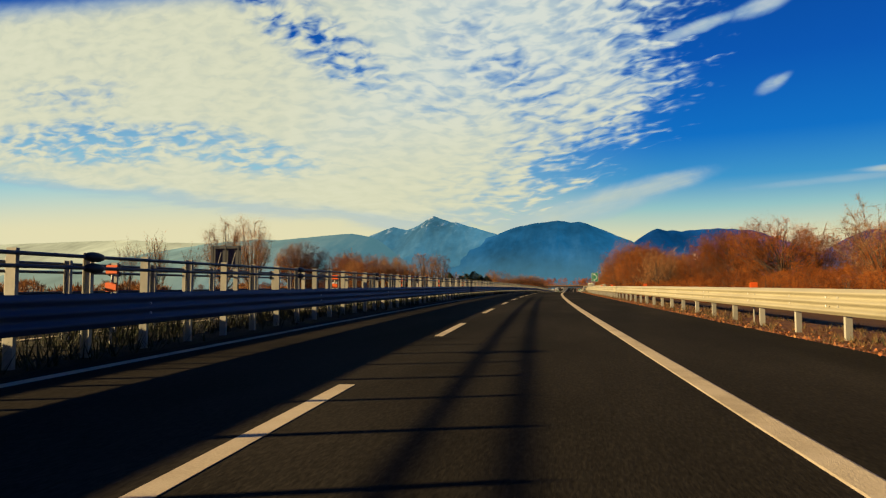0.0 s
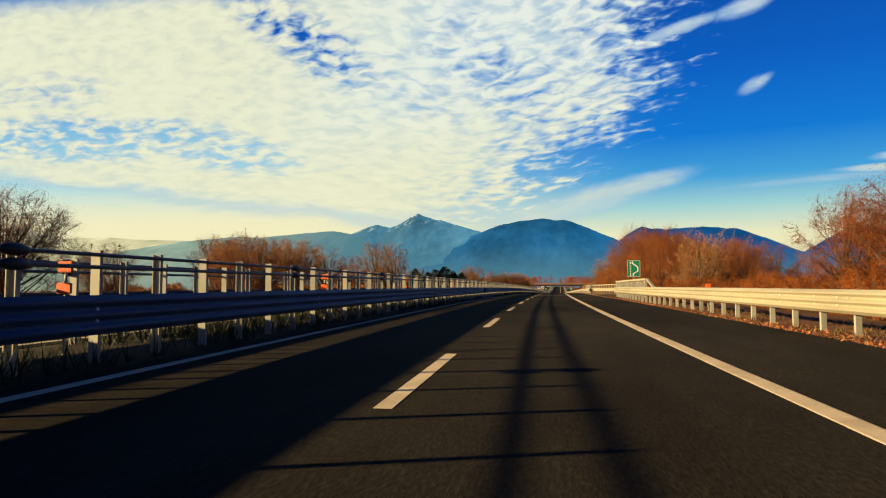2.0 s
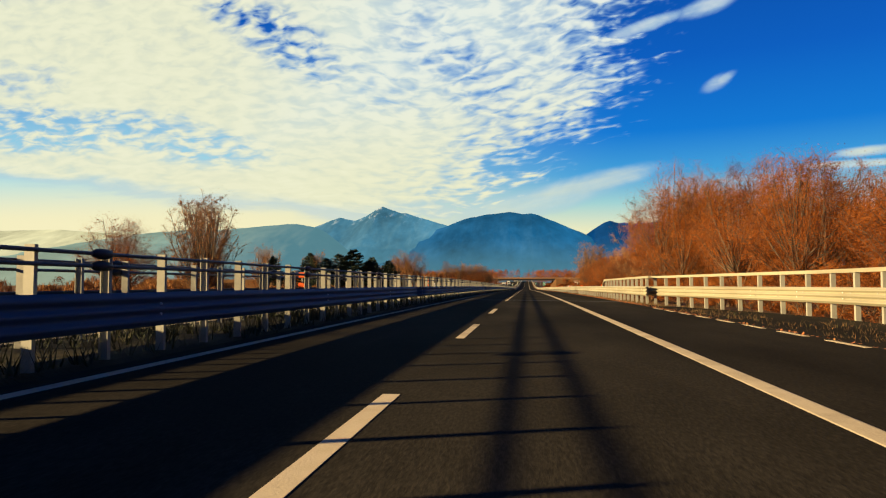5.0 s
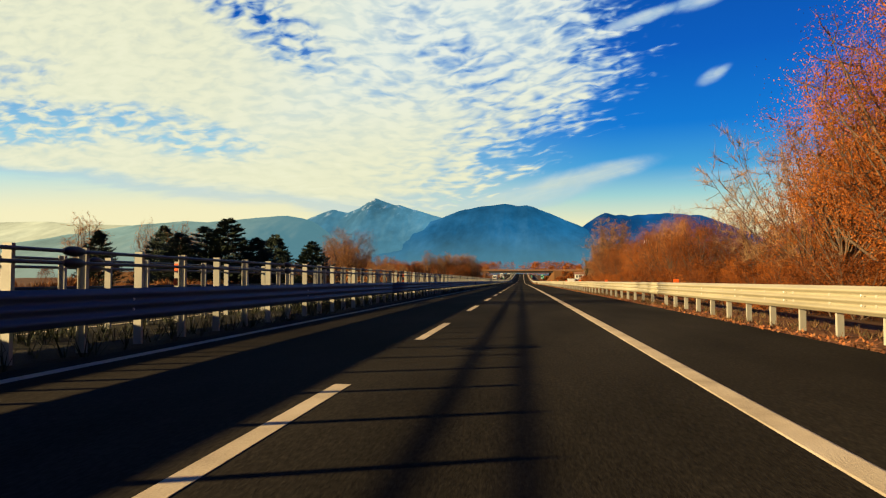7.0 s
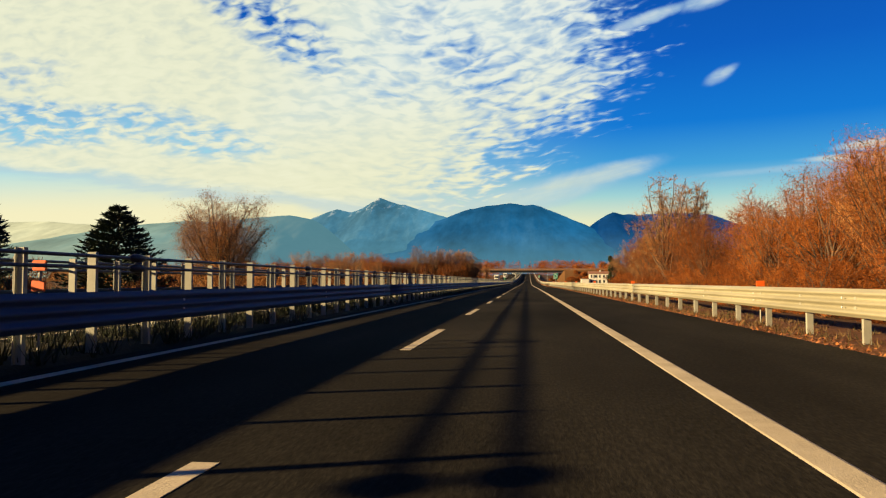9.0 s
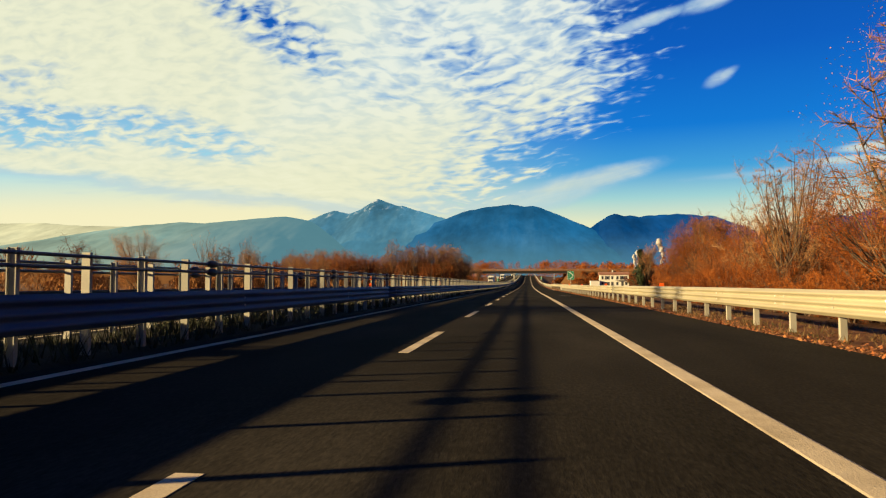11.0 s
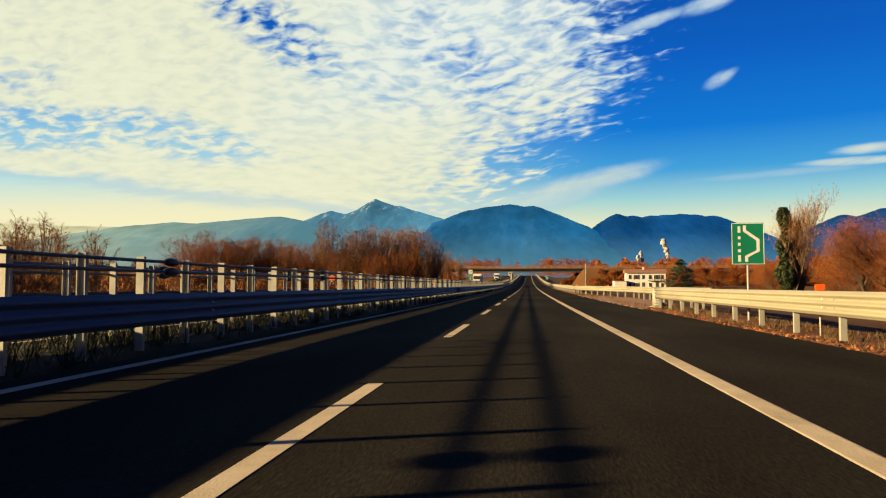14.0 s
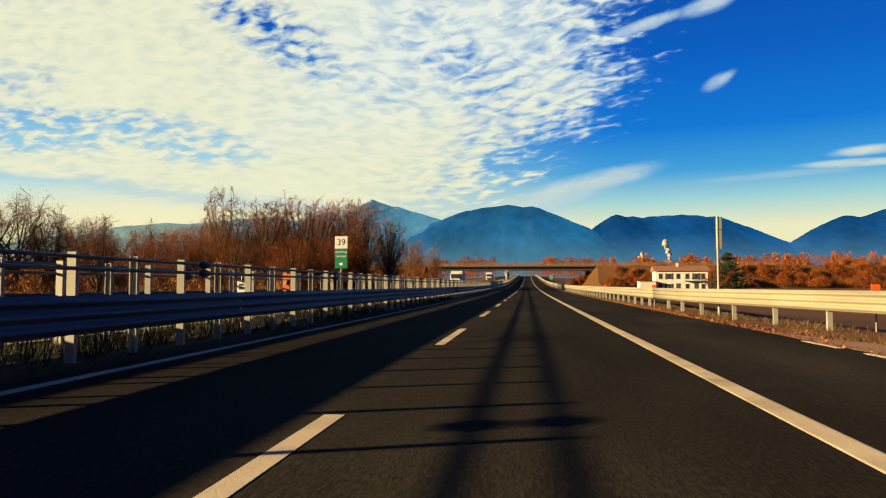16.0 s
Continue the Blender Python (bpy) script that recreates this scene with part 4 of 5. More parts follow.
def bough_tree(rng, height, reach, trunk, stems, limbs, subs, per, twig, leaf_n, leaf, steep=0.5, bare_top=0.0, wide=0.010, thick=1.0, rough=0.38, clump=0.038):
    """A winter tree: stems, curved limbs that reach an uneven crown, branches along them, and a brush of fine twigs with last leaves round each branch."""
    tv, tf, cv, cf, spots = [], [], [], [], []
    mid = Vector((0, 0, height * (0.5 + trunk * 0.5)))
    half = height * (1 - trunk) * 0.5
    shift = Vector((rng.uniform(0, 40), rng.uniform(0, 40), rng.uniform(0, 40)))
    feet = []
    for k in range(stems):
        a = rng.uniform(0, 6.283)
        c = Vector((math.cos(a), math.sin(a), 0)) * (stems > 1)
        top = c * reach * height * rng.uniform(0.2, 0.45) + Vector((0, 0, height * rng.uniform(0.62, 0.80)))
        path = []
        for i in range(8):
            f = i / 7
            p = (c * 0.02 * height).lerp(top, f ** 1.2)
            p.z = -0.3 + (top.z + 0.3) * f
            path.append(p + Vector((rng.gauss(0, 0.010), rng.gauss(0, 0.010), 0)) * height)
        r0 = height * (0.018 if stems == 1 else 0.012) * thick
        tube(tv, tf, path, [max(0.012, r0 * (1 - 0.92 * i / 7)) for i in range(8)], 7)
        feet.append(path)
    for k in range(limbs):
        d = Vector((rng.gauss(0, 1), rng.gauss(0, 1), rng.gauss(0.30, 0.9))).normalized()
        lump = 0.92 + rough * noise.noise(d * 1.7 + shift)
        lump *= 0.72 + 0.28 * rng.random() ** 0.5
        goal = mid + Vector((d.x * reach * height * lump, d.y * reach * height * lump, d.z * half * min(lump, 1.04)))
        goal.z = max(0.10 * height, goal.z)
        stem = feet[k % stems]
        q = max(0.4, min(6.4, 7 * (goal.z / height) * rng.uniform(0.30, 0.75) * (1.25 - 0.5 * steep)))
        start = stem[int(q)].lerp(stem[int(q) + 1], q - int(q))
        bow = start.lerp(goal, 0.5) + Vector((0, 0, (-0.07 + 0.05 * (1 - steep)) * height)) + Vector((rng.gauss(0, 1), rng.gauss(0, 1), rng.gauss(0, 1))) * 0.03 * height
        path = [start * (1 - f) ** 2 + bow * (2 * f * (1 - f)) + goal * f * f for f in (0, 0.2, 0.4, 0.6, 0.8, 1.0)]
        r1 = height * rng.uniform(0.0045, 0.0080) * thick
        tube(tv, tf, path, [r1, r1 * 0.85, r1 * 0.65, r1 * 0.48, r1 * 0.3, 0.008], 5)
        for b in range(subs):
            f = 0.36 + 0.64 * ((b + rng.random()) / subs) ** 0.62
            i = min(4, int(f * 5))
            p = path[i].lerp(path[i + 1], f * 5 - i)
            run = (path[i + 1] - path[i]).normalized()
            nd = (run * 0.45 + Vector((rng.gauss(0, 0.75), rng.gauss(0, 0.75), rng.gauss(0.18 * steep, 0.6)))).normalized()
            ln = height * rng.uniform(0.06, 0.11)
            bend = Vector((rng.gauss(0, 0.25), rng.gauss(0, 0.25), 0.35 * steep))
            way = [p, p + nd * ln * 0.5, p + (nd + bend * 0.5) * ln]
            tube(tv, tf, way, [r1 * 0.34, r1 * 0.22, 0.005], 3)
            naked = bare_top and goal.z > height * (1 - bare_top) or rng.random() < 0.06
            for _ in range(per // 3 if naked else per):
                g = rng.random() ** 0.8
                o = way[0].lerp(way[1], g * 2) if g < 0.5 else way[1].lerp(way[2], g * 2 - 1)
                td = (nd * 0.55 + Vector((rng.gauss(0, 0.55), rng.gauss(0, 0.55), rng.gauss(0.3 * steep, 0.5)))).normalized()
                L = rng.uniform(0.35, 1.0) * twig
                wv = td.orthogonal().normalized() * wide
                wv.rotate(Matrix.Rotation(rng.uniform(0, 6.28), 3, td))
                n0 = len(cv)
                cv.extend((o - wv, o + wv, o + td * L))
                cf.append((n0, n0 + 1, n0 + 2))
            if not naked:
                spots.append((way[0], way[2]))
    if spots and leaf_n:
        pick_n = np.random.RandomState(rng.randrange(10 ** 6))
        ends = np.repeat(np.array([(*a, *b) for a, b in spots]), leaf_n, axis=0)
        m = len(ends)
        o = ends[:, :3] + (ends[:, 3:] - ends[:, :3]) * pick_n.rand(m, 1) + pick_n.normal(0, clump * height, (m, 3)) * (1, 1, 0.85)
        a = pick_n.normal(0, 1, (m, 3))
        a *= leaf * pick_n.uniform(0.5, 1.4, (m, 1)) / np.linalg.norm(a, axis=1, keepdims=True)
        e = np.cross(a, pick_n.normal(0, 1, (m, 3)))
        e *= leaf * 0.6 / np.maximum(1e-6, np.linalg.norm(e, axis=1, keepdims=True))
        n0 = len(cv)
        cv.extend(Vector(v) for v in np.stack([o - a, o + e, o + a, o - e * 0.7], axis=1).reshape(-1, 3))
        cf.extend((n0 + 4 * i, n0 + 4 * i + 1, n0 + 4 * i + 2, n0 + 4 * i + 3) for i in range(m))
    return tv, tf, cv, cf


def conifer(rng, height, width):
    """A bushy conifer: boughs that sag and turn up at their tips, thick with needles; a pointed top and a ragged outline."""
    tv, tf, cv, cf = [], [], [], []
    tube(tv, tf, [Vector((0, 0, -0.3)), Vector((0, 0, height * 0.5)), Vector((0.05, 0, height * 0.97))], [height * 0.022, height * 0.012, 0.015], 7)
    skirt = [rng.uniform(0.78, 1.12) for _ in range(9)]
    for i in range(330):
        f = rng.random() ** 1.1
        a = rng.uniform(0, 6.283)
        reach = width * (1 - f) ** 0.70 * skirt[int(a / 6.2832 * 9) % 9] * rng.uniform(0.72, 1.08) + 0.12
        base = Vector((0, 0, height * (0.03 + 0.93 * f)))
        d = Vector((math.cos(a), math.sin(a), 0))
        across = Vector((-math.sin(a), math.cos(a), 0))
        for m in range(34):
            g = rng.uniform(0.05, 1.0) ** 0.6
            p = base + d * reach * g + Vector((0, 0, (-0.16 * g + 0.30 * g * g) * reach)) + across * rng.gauss(0, 0.10) * reach * (1.1 - 0.6 * g)
            nd = (d * 0.8 + Vector((rng.gauss(0, 0.45), rng.gauss(0, 0.45), rng.gauss(0.45, 0.35)))).normalized()
            wv = nd.orthogonal().normalized() * 0.075
            n0 = len(cv)
            cv.extend((p - wv, p + wv, p + nd * rng.uniform(0.2, 0.48)))
            cf.append((n0, n0 + 1, n0 + 2))
    return tv, tf, cv, cf


PROTO = {}


def prototypes(kind, count, make, twig_material):
    out = []
    for k in range(count):
        rng = random.Random(hash_of(kind) * 17 + k)
        tv, tf, cv, cf = make(rng)
        out.append((raw("trunk", tv, tf, BARK, True), raw("crown", cv, cf, twig_material), sorted(v.z for v in cv)[int(len(cv) * 0.994)]))
    PROTO[kind] = out


def hash_of(s):
    return sum(ord(c) * (i + 3) for i, c in enumerate(s))


prototypes("rusty", 7, lambda r: bough_tree(r, 10, 0.36, 0.14, r.choice((1, 2, 2)), 40, 7, 16, 0.40, 125, 0.030, 0.45, rough=0.30), TWIG_ORANGE)
prototypes("willow", 3, lambda r: bough_tree(r, 9, 0.46, 0.10, r.choice((2, 3)), 64, 7, 18, 0.36, 125, 0.028, 0.25, rough=0.16), TWIG_ORANGE)
prototypes("bare", 6, lambda r: bough_tree(r, 11, 0.25, 0.12, r.choice((1, 1, 2)), 42, 7, 34, 0.45, 50, 0.024, 0.6, rough=0.20, clump=0.034), TWIG_BROWN)
prototypes("leafy", 3, lambda r: bough_tree(r, 9, 0.36, 0.22, 2, 36, 7, 9, 0.36, 170, 0.030, 0.5, 0.0, 0.009, 1.2, 0.20, 0.032), TWIG_BROWN)
prototypes("open", 3, lambda r: bough_tree(r, 16, 0.42, 0.12, 3, 62, 7, 18, 0.55, 170, 0.044, 0.5, 0.10, 0.016, 0.9, 0.24, 0.034), TWIG_ORANGE)
prototypes("sparse", 3, lambda r: grow(r, 8, 0.6, 3, 1.2, 1100, 0.09, 900, 3, 0.2), TWIG_BROWN)
prototypes("shrub", 4, lambda r: bough_tree(r, 3.4, 0.6, 0.0, 4, 16, 8, 16, 0.28, 60, 0.024, 0.5, clump=0.045), TWIG_ORANGE)
prototypes("sprawl", 3, lambda r: bough_tree(r, 10, 0.50, 0.05, 3, 18, 9, 26, 0.8, 0, 0.03, 0.8, 0.0, 0.009, 0.6), TWIG_PALE)
prototypes("conifer", 4, lambda r: conifer(r, 9, 4.4), NEEDLE)
prototypes("thin", 3, lambda r: grow(r, 7, 0.35, 4, 1.8, 500, 0.04, 60, 2, 0.25), TWIG_BROWN)

WORDS = {"rusty": ("rust-orange winter tree with fine twigs and last leaves", "tree"), "willow": ("round orange-brown willow with dense twigs", "tree"),
         "bare": ("bare brown winter tree with fine upright twigs", "tree"), "sparse": ("sparse tree with open dark limbs and few leaves", "tree"),
         "sprawl": ("sprawling bare tree with pale branching limbs", "tree"), "leafy": ("rounded tan tree with dark limbs and clusters of dry leaves", "tree"), "open": ("tall orange-brown tree with bare upper limbs", "tree"), "shrub": ("low rusty roadside shrub on the verge", "shrub"), "conifer": ("dark green bushy conifer beside the fields", "tree"), "thin": ("thin bare saplings with upright stems", "sapling")}
NAMES = {"shrub": "shrub", "conifer": "conifer", "thin": "sapling", "willow": "willow"}
pick = random.Random(5)


def tree(kind, s, lat, h, wide=1.0):
    tr, cr, top = PROTO[kind][pick.randrange(len(PROTO[kind]))]
    root = new(NAMES.get(kind, "tree"))
    lab, cat = WORDS[kind]
    tagged(root, lab, cat, {"shrub": "roadside shrubs", "conifer": "conifers", "thin": "saplings"}.get(kind, "roadside trees"))
    k = (h + ground_drop(lat, s)) / top
    root.matrix_basis = Matrix.Translation(at(s, lat, -ground_drop(lat, s) - 0.05)) @ Matrix.Rotation(pick.uniform(0, 6.28), 4, "Z") @ Matrix.Diagonal((k * wide, k * wide, k, 1))
    part("trunk", tr, root)
    part("crown", cr, root)
    return root


# right side: (kind, s, lat, height over the road, breadth)
for row in (
    ("willow", 102, 30.2, 9.9, 1.25), ("willow", 108, 27.5, 9.6, 1.15), ("willow", 115, 27.0, 9.4, 1.1), ("willow", 120, 25.0, 8.8, 1.1), ("rusty", 114, 33, 9.6, 1.2), ("rusty", 122, 40, 9.2, 1.2), ("rusty", 106, 37, 9.4, 1.2),
    ("rusty", 84, 36, 8.4, 1.2), ("rusty", 76, 38, 8.8, 1.2), ("sprawl", 70, 31, 9.0, 0.9), ("rusty", 92, 38, 9.0, 1.2), ("rusty", 96, 44, 9.0, 1.2),
    ("bare", 176, 22.9, 9.8, 1.1), ("sprawl", 182, 23.2, 10.4, 0.9), ("sprawl", 186, 27, 11.0, 0.9), ("rusty", 180, 31, 9.2, 1.1), ("rusty", 191, 31, 7.4, 1.2), ("willow", 196, 26, 9.6, 1.1), ("rusty", 188, 22.5, 8.6, 1.1),
    ("rusty", 203, 20.5, 11.0, 1.0), ("willow", 210, 24.5, 12.0, 1.0), ("rusty", 215, 19.5, 11.0, 1.0), ("rusty", 219, 28.5, 13.6, 1.0), ("open", 228, 26, 15.0, 0.9), ("rusty", 224, 21.0, 11.6, 1.0), ("rusty", 200, 33, 10, 1.1),
    ("open", 243, 19.6, 16.4, 0.95), ("open", 248, 24.5, 16.0, 1.0), ("rusty", 238, 17.5, 13.2, 1.0), ("bare", 239, 21.5, 14.4, 1.2), ("rusty", 236, 23, 12.5, 1.1), ("rusty", 232, 17.8, 9.5, 1.1), ("open", 254, 28, 15.5, 1.0), ("rusty", 247, 17, 10.5, 1.0),
    ("sprawl", 263, 20.4, 12.6, 0.95), ("bare", 266, 24, 12.0, 1.1), ("sprawl", 258, 19.0, 11.0, 0.9), ("rusty", 262, 22, 9.0, 1.1),
    ("rusty", 274, 21, 8.0, 1.1), ("rusty", 282, 18, 7.0, 1.1), ("rusty", 288, 21.5, 7.6, 1.1), ("rusty", 294, 17.4, 7.2, 1.0), ("rusty", 300, 21, 8.0, 1.1),
    ("rusty", 306, 18.2, 8.2, 1.0), ("leafy", 308, 19.8, 9.2, 0.9), ("leafy", 312, 22.0, 9.4, 1.0), ("rusty", 315, 18.6, 8.0, 1.1), ("rusty", 320, 22, 8.6, 1.1),
    ("rusty", 328, 22.5, 9.6, 1.1), ("open", 330, 27, 12.2, 0.8), ("rusty", 326, 19, 8.0, 1.0), ("rusty", 333, 20, 8.0, 1.1), ("rusty", 340, 23, 8.4, 1.1), ("rusty", 346, 18.6, 7.8, 1.0), ("rusty", 352, 22, 8.6, 1.0),
    ("bare", 361, 18.4, 14.2, 1.25), ("bare", 363, 20.6, 13.4, 1.1), ("rusty", 356, 18.5, 8.4, 1.0), ("rusty", 370, 19.5, 9.0, 1.1), ("rusty", 377, 22, 8.4, 1.1), ("sprawl", 382, 18.2, 10.4, 0.8), ("bare", 386, 20.5, 11.0, 1.1),
    ("rusty", 392, 23, 8.0, 1.1), ("rusty", 400, 25, 8.0, 1.1), ("rusty", 408, 28, 8.4, 1.1), ("rusty", 417, 27, 8.6, 1.1), ("rusty", 425, 30, 9.4, 1.1), ("rusty", 431, 27, 8.6, 1.1), ("rusty", 437, 32, 10.4, 1.1),
    ("rusty", 444.6, 32.5, 11.2, 1.1), ("bare", 449, 30, 11.8, 1.1), ("willow", 457, 29.4, 12.4, 0.95), ("bare", 460, 31.5, 13.2, 1.1), ("bare", 465, 33, 13.0, 1.1), ("rusty", 472, 31.2, 11.4, 1.1), ("rusty", 478, 34, 10.8, 1.1), ("rusty", 468, 28, 8.5, 1.1),
    ("rusty", 484, 37, 9.8, 1.1), ("rusty", 492, 40, 9.4, 1.2), ("rusty", 500, 37, 8.4, 1.2), ("rusty", 505, 43, 9.6, 1.2), ("rusty", 515, 41, 8.6, 1.2), ("willow", 528, 46, 10.4, 1.2), ("rusty", 540, 48, 8.6, 1.3), ("rusty", 520, 54, 10.0, 1.2),
    ("rusty", 548, 41, 6.0, 1.3), ("rusty", 552, 54, 7.6, 1.3), ("rusty", 566, 60, 7.0, 1.4), ("rusty", 560, 44, 5.4, 1.4), ("rusty", 575, 68, 7.0, 1.4), ("rusty", 590, 80, 7.5, 1.4), ("shrub", 530, 36, 3.4, 1.5), ("shrub", 556, 34, 3.2, 1.5),
):
    tree(*row)
# undergrowth at the wood's edge
for s in range(40, 470, 3):
    n = noise.noise(Vector((s * 0.13, 4.4, 0)))
    base = float(np.interp(s, [40, 100, 150, 190, 230, 260, 300, 380, 440, 470], [30, 22, 24, 19, 15, 14, 15, 16, 23, 26]))
    tree("shrub", s + n * 2, base + pick.uniform(-1.0, 2.0), 1.9 + pick.uniform(-0.6, 0.9), 1.4)
    if s % 2:
        tree("shrub", s + 1.5, base + 4.5 + pick.uniform(-1, 2), 2.8 + pick.uniform(-0.6, 1.0), 1.4)
# denser second rows behind
for s in range(60, 460, 6):
    base = float(np.interp(s, [60, 100, 150, 190, 230, 260, 380, 440, 460], [44, 44, 44, 36, 31, 28, 29, 38, 42]))
    hh = float(np.interp(s, [60, 112, 122, 170, 190, 235, 265, 300, 360, 400, 445, 460], [8, 8.5, 4, 4, 9, 13, 8, 7.5, 8.5, 7.5, 10, 9.5]))
    tree(pick.choice(("rusty", "rusty", "bare")), s + pick.uniform(-2, 2), base + pick.uniform(-2, 5), hh * pick.uniform(0.8, 1.05), 1.1)

# left side
for row in (
    ("leafy", 74, -35.0, 8.2, 0.72), ("leafy", 78.5, -34.2, 8.9, 0.75), ("thin", 60, -34, 6.0, 1.0), ("thin", 57.5, -36, 5.2, 0.9), ("thin", 64, -33.5, 5.2, 0.8),
    ("willow", 98.5, -35.0, 7.4, 0.95), ("leafy", 97.5, -35.6, 7.2, 1.1), ("rusty", 112, -38, 4.6, 1.3), ("rusty", 120, -42, 5.4, 1.3),
    ("rusty", 134, -36.3, 6.3, 1.1), ("leafy", 138, -39, 6.8, 1.1), ("rusty", 143, -43, 7.6, 1.1), ("bare", 146, -38, 7.4, 1.3), ("leafy", 150, -34.8, 7.6, 1.2), ("rusty", 150, -46.2, 8.2, 1.1), ("leafy", 156, -37.5, 8.0, 1.2),
    ("rusty", 158, -43, 8.4, 1.1), ("bare", 163, -48, 9.4, 1.3), ("rusty", 163, -41, 8.4, 1.0), ("rusty", 172, -48, 9.2, 1.0), ("rusty", 168, -52, 10.0, 1.1), ("leafy", 162, -35.0, 7.4, 1.1), ("rusty", 176, -54, 9.4, 1.1),
    ("bare", 227, -38.7, 12.2, 1.1), ("bare", 243, -48.5, 13.6, 1.1), ("bare", 238, -44, 12.4, 1.0), ("rusty", 225.5, -49.8, 9.2, 1.1), ("rusty", 234, -53, 9.0, 1.2), ("thin", 340, -73, 13.0, 1.1), ("thin", 350, -78, 13.0, 1.1), ("bare", 318, -52.5, 9.0, 0.8), ("bare", 322, -56, 8.6, 0.8), ("bare", 300, -46.5, 8.8, 0.7),
    ("conifer", 295.5, -37.4, 8.9, 1.30), ("conifer", 296, -40.6, 8.0, 1.43), ("conifer", 298, -34.6, 6.6, 1.30), ("conifer", 293, -42.6, 7.0, 1.30), ("conifer", 312, -37.0, 7.9, 1.10), ("conifer", 328.3, -36.0, 7.7, 1.30), ("conifer", 300, -48.5, 8.4, 0.9), ("conifer", 297, -56, 7.6, 0.9),
    ("leafy", 346, -34.0, 11.2, 1.25), ("leafy", 347.5, -36.0, 10.0, 1.1), ("leafy", 345, -32.6, 8.6, 0.9), ("bare", 300, -60, 10, 1.0), ("thin", 320, -46, 8, 1.3), ("thin", 306, -44, 8.6, 1.2),
    ("leafy", 404, -43, 6.8, 1.1), ("rusty", 398, -46, 5.8, 1.1), ("thin", 413, -34.6, 7.0, 0.8), ("thin", 408, -36.7, 7.0, 0.8), ("rusty", 386, -48, 5.4, 1.1), ("thin", 438, -44, 7.0, 1.0),
    ("bare", 452, -50, 6.6, 1.2), ("bare", 458, -57, 8.0, 1.2), ("bare", 464, -46, 6.4, 1.2), ("bare", 468.5, -55, 8.0, 1.2), ("bare", 474, -49, 7.0, 1.2), ("bare", 478, -44, 6.2, 1.2), ("bare", 483, -45.5, 7.6, 1.2), ("bare", 488, -52, 8.0, 1.2), ("bare", 494, -47, 7.0, 1.2), ("bare", 500, -56, 8.0, 1.2),
    ("leafy", 664, -85, 16.0, 1.1), ("leafy", 672, -92, 16.0, 1.2), ("rusty", 640, -104, 13.0, 1.3), ("rusty", 655, -97, 15.0, 1.2), ("leafy", 681, -106, 17.0, 1.2), ("rusty", 625, -95, 12.0, 1.3), ("rusty", 668, -112, 16, 1.2),
    ("willow", 543, -58, 10.4, 1.3), ("willow", 548, -52, 10.0, 1.2), ("bare", 552, -50, 9.4, 1.0), ("bare", 556, -47, 8.6, 1.0),
    ("rusty", 600, -66, 11.5, 1.2), ("willow", 606, -60, 11.4, 1.2), ("rusty", 590, -70, 12.0, 1.1),
    ("bare", 596, -50.5, 17.2, 0.9), ("bare", 598, -46, 14.0, 1.2), ("bare", 594, -42, 14.6, 1.2), ("bare", 600, -38, 16.0, 1.1), ("bare", 597, -34, 14.8, 1.2), ("bare", 602, -30, 15.6, 1.1), ("bare", 598, -27, 14.4, 1.1), ("bare", 604, -24, 12.0, 1.1), ("rusty", 598, -54, 11.0, 1.2), ("bare", 606, -55, 12.5, 1.2), ("bare", 610, -44, 13.5, 1.3), ("bare", 608, -35, 14.0, 1.3), ("rusty", 595, -31, 11.0, 1.1), ("rusty", 597, -40, 11.0, 1.1), ("rusty", 599, -47, 10.0, 1.1),
    ("bare", 612, -48, 15.0, 0.9), ("bare", 616, -40, 15.0, 0.9), ("bare", 618, -32, 15.0, 0.9), ("bare", 622, -27, 13.5, 0.9), ("rusty", 590, -45, 9.0, 1.2), ("rusty", 588, -36, 8.4, 1.2), ("rusty", 592, -29, 8.0, 1.2),
    ("bare", 642, -25, 10.6, 0.9), ("bare", 646, -21.5, 9.6, 0.9), ("bare", 650, -28, 11.5, 0.9), ("shrub", 638, -22, 4.0, 1.4), ("shrub", 630, -24, 4.4, 1.4),
    ("conifer", 684, 53.5, 8.8, 1.25), ("shrub", 682, 50.5, 5.0, 1.2), ("shrub", 686, 57, 5.0, 1.3),
):
    tree(*row)
# the two dark trunks wrapped in ivy
for s, lat, h, k in ((499, 26.4, 12.4, 0), (500.5, 28.0, 10.6, 1)):
    root = tagged(new("ivy_tree"), "half-bare tree with an ivy-wrapped trunk", "tree", "ivy trees")
    root.matrix_basis = Matrix.Translation(at(s, lat, -ground_drop(lat, s)))
    tr, cr, top = PROTO["sparse"][k]
    kk = h / top
    m = Matrix.Diagonal((kk, kk, kk, 1))
    part("trunk", tr, root, m)
    part("crown", cr, root, m)
    rng = random.Random(40 + k)
    cv, cf = [], []
    for _ in range(9000):
        z = rng.uniform(0, h * 0.86)
        rr = (1.30 - 0.80 * z / h) * math.sqrt(rng.random()) * (0.75 + 0.3 * math.sin(z * 2.1 + k))
        a = rng.uniform(0, 6.283)
        q = Vector((math.cos(a) * rr + 0.1 * math.sin(z), math.sin(a) * rr, z))
        d = Vector((rng.gauss(0, 1), rng.gauss(0, 1), rng.gauss(0, 1))).normalized() * 0.11
        b = d.orthogonal().normalized() * 0.09
        n0 = len(cv)
        cv.extend((q - d, q + b, q + d, q - b))
        cf.append((n0, n0 + 1, n0 + 2, n0 + 3))
    part("ivy", raw("ivy", cv, cf, IVY), root, None, "dense dark green ivy")


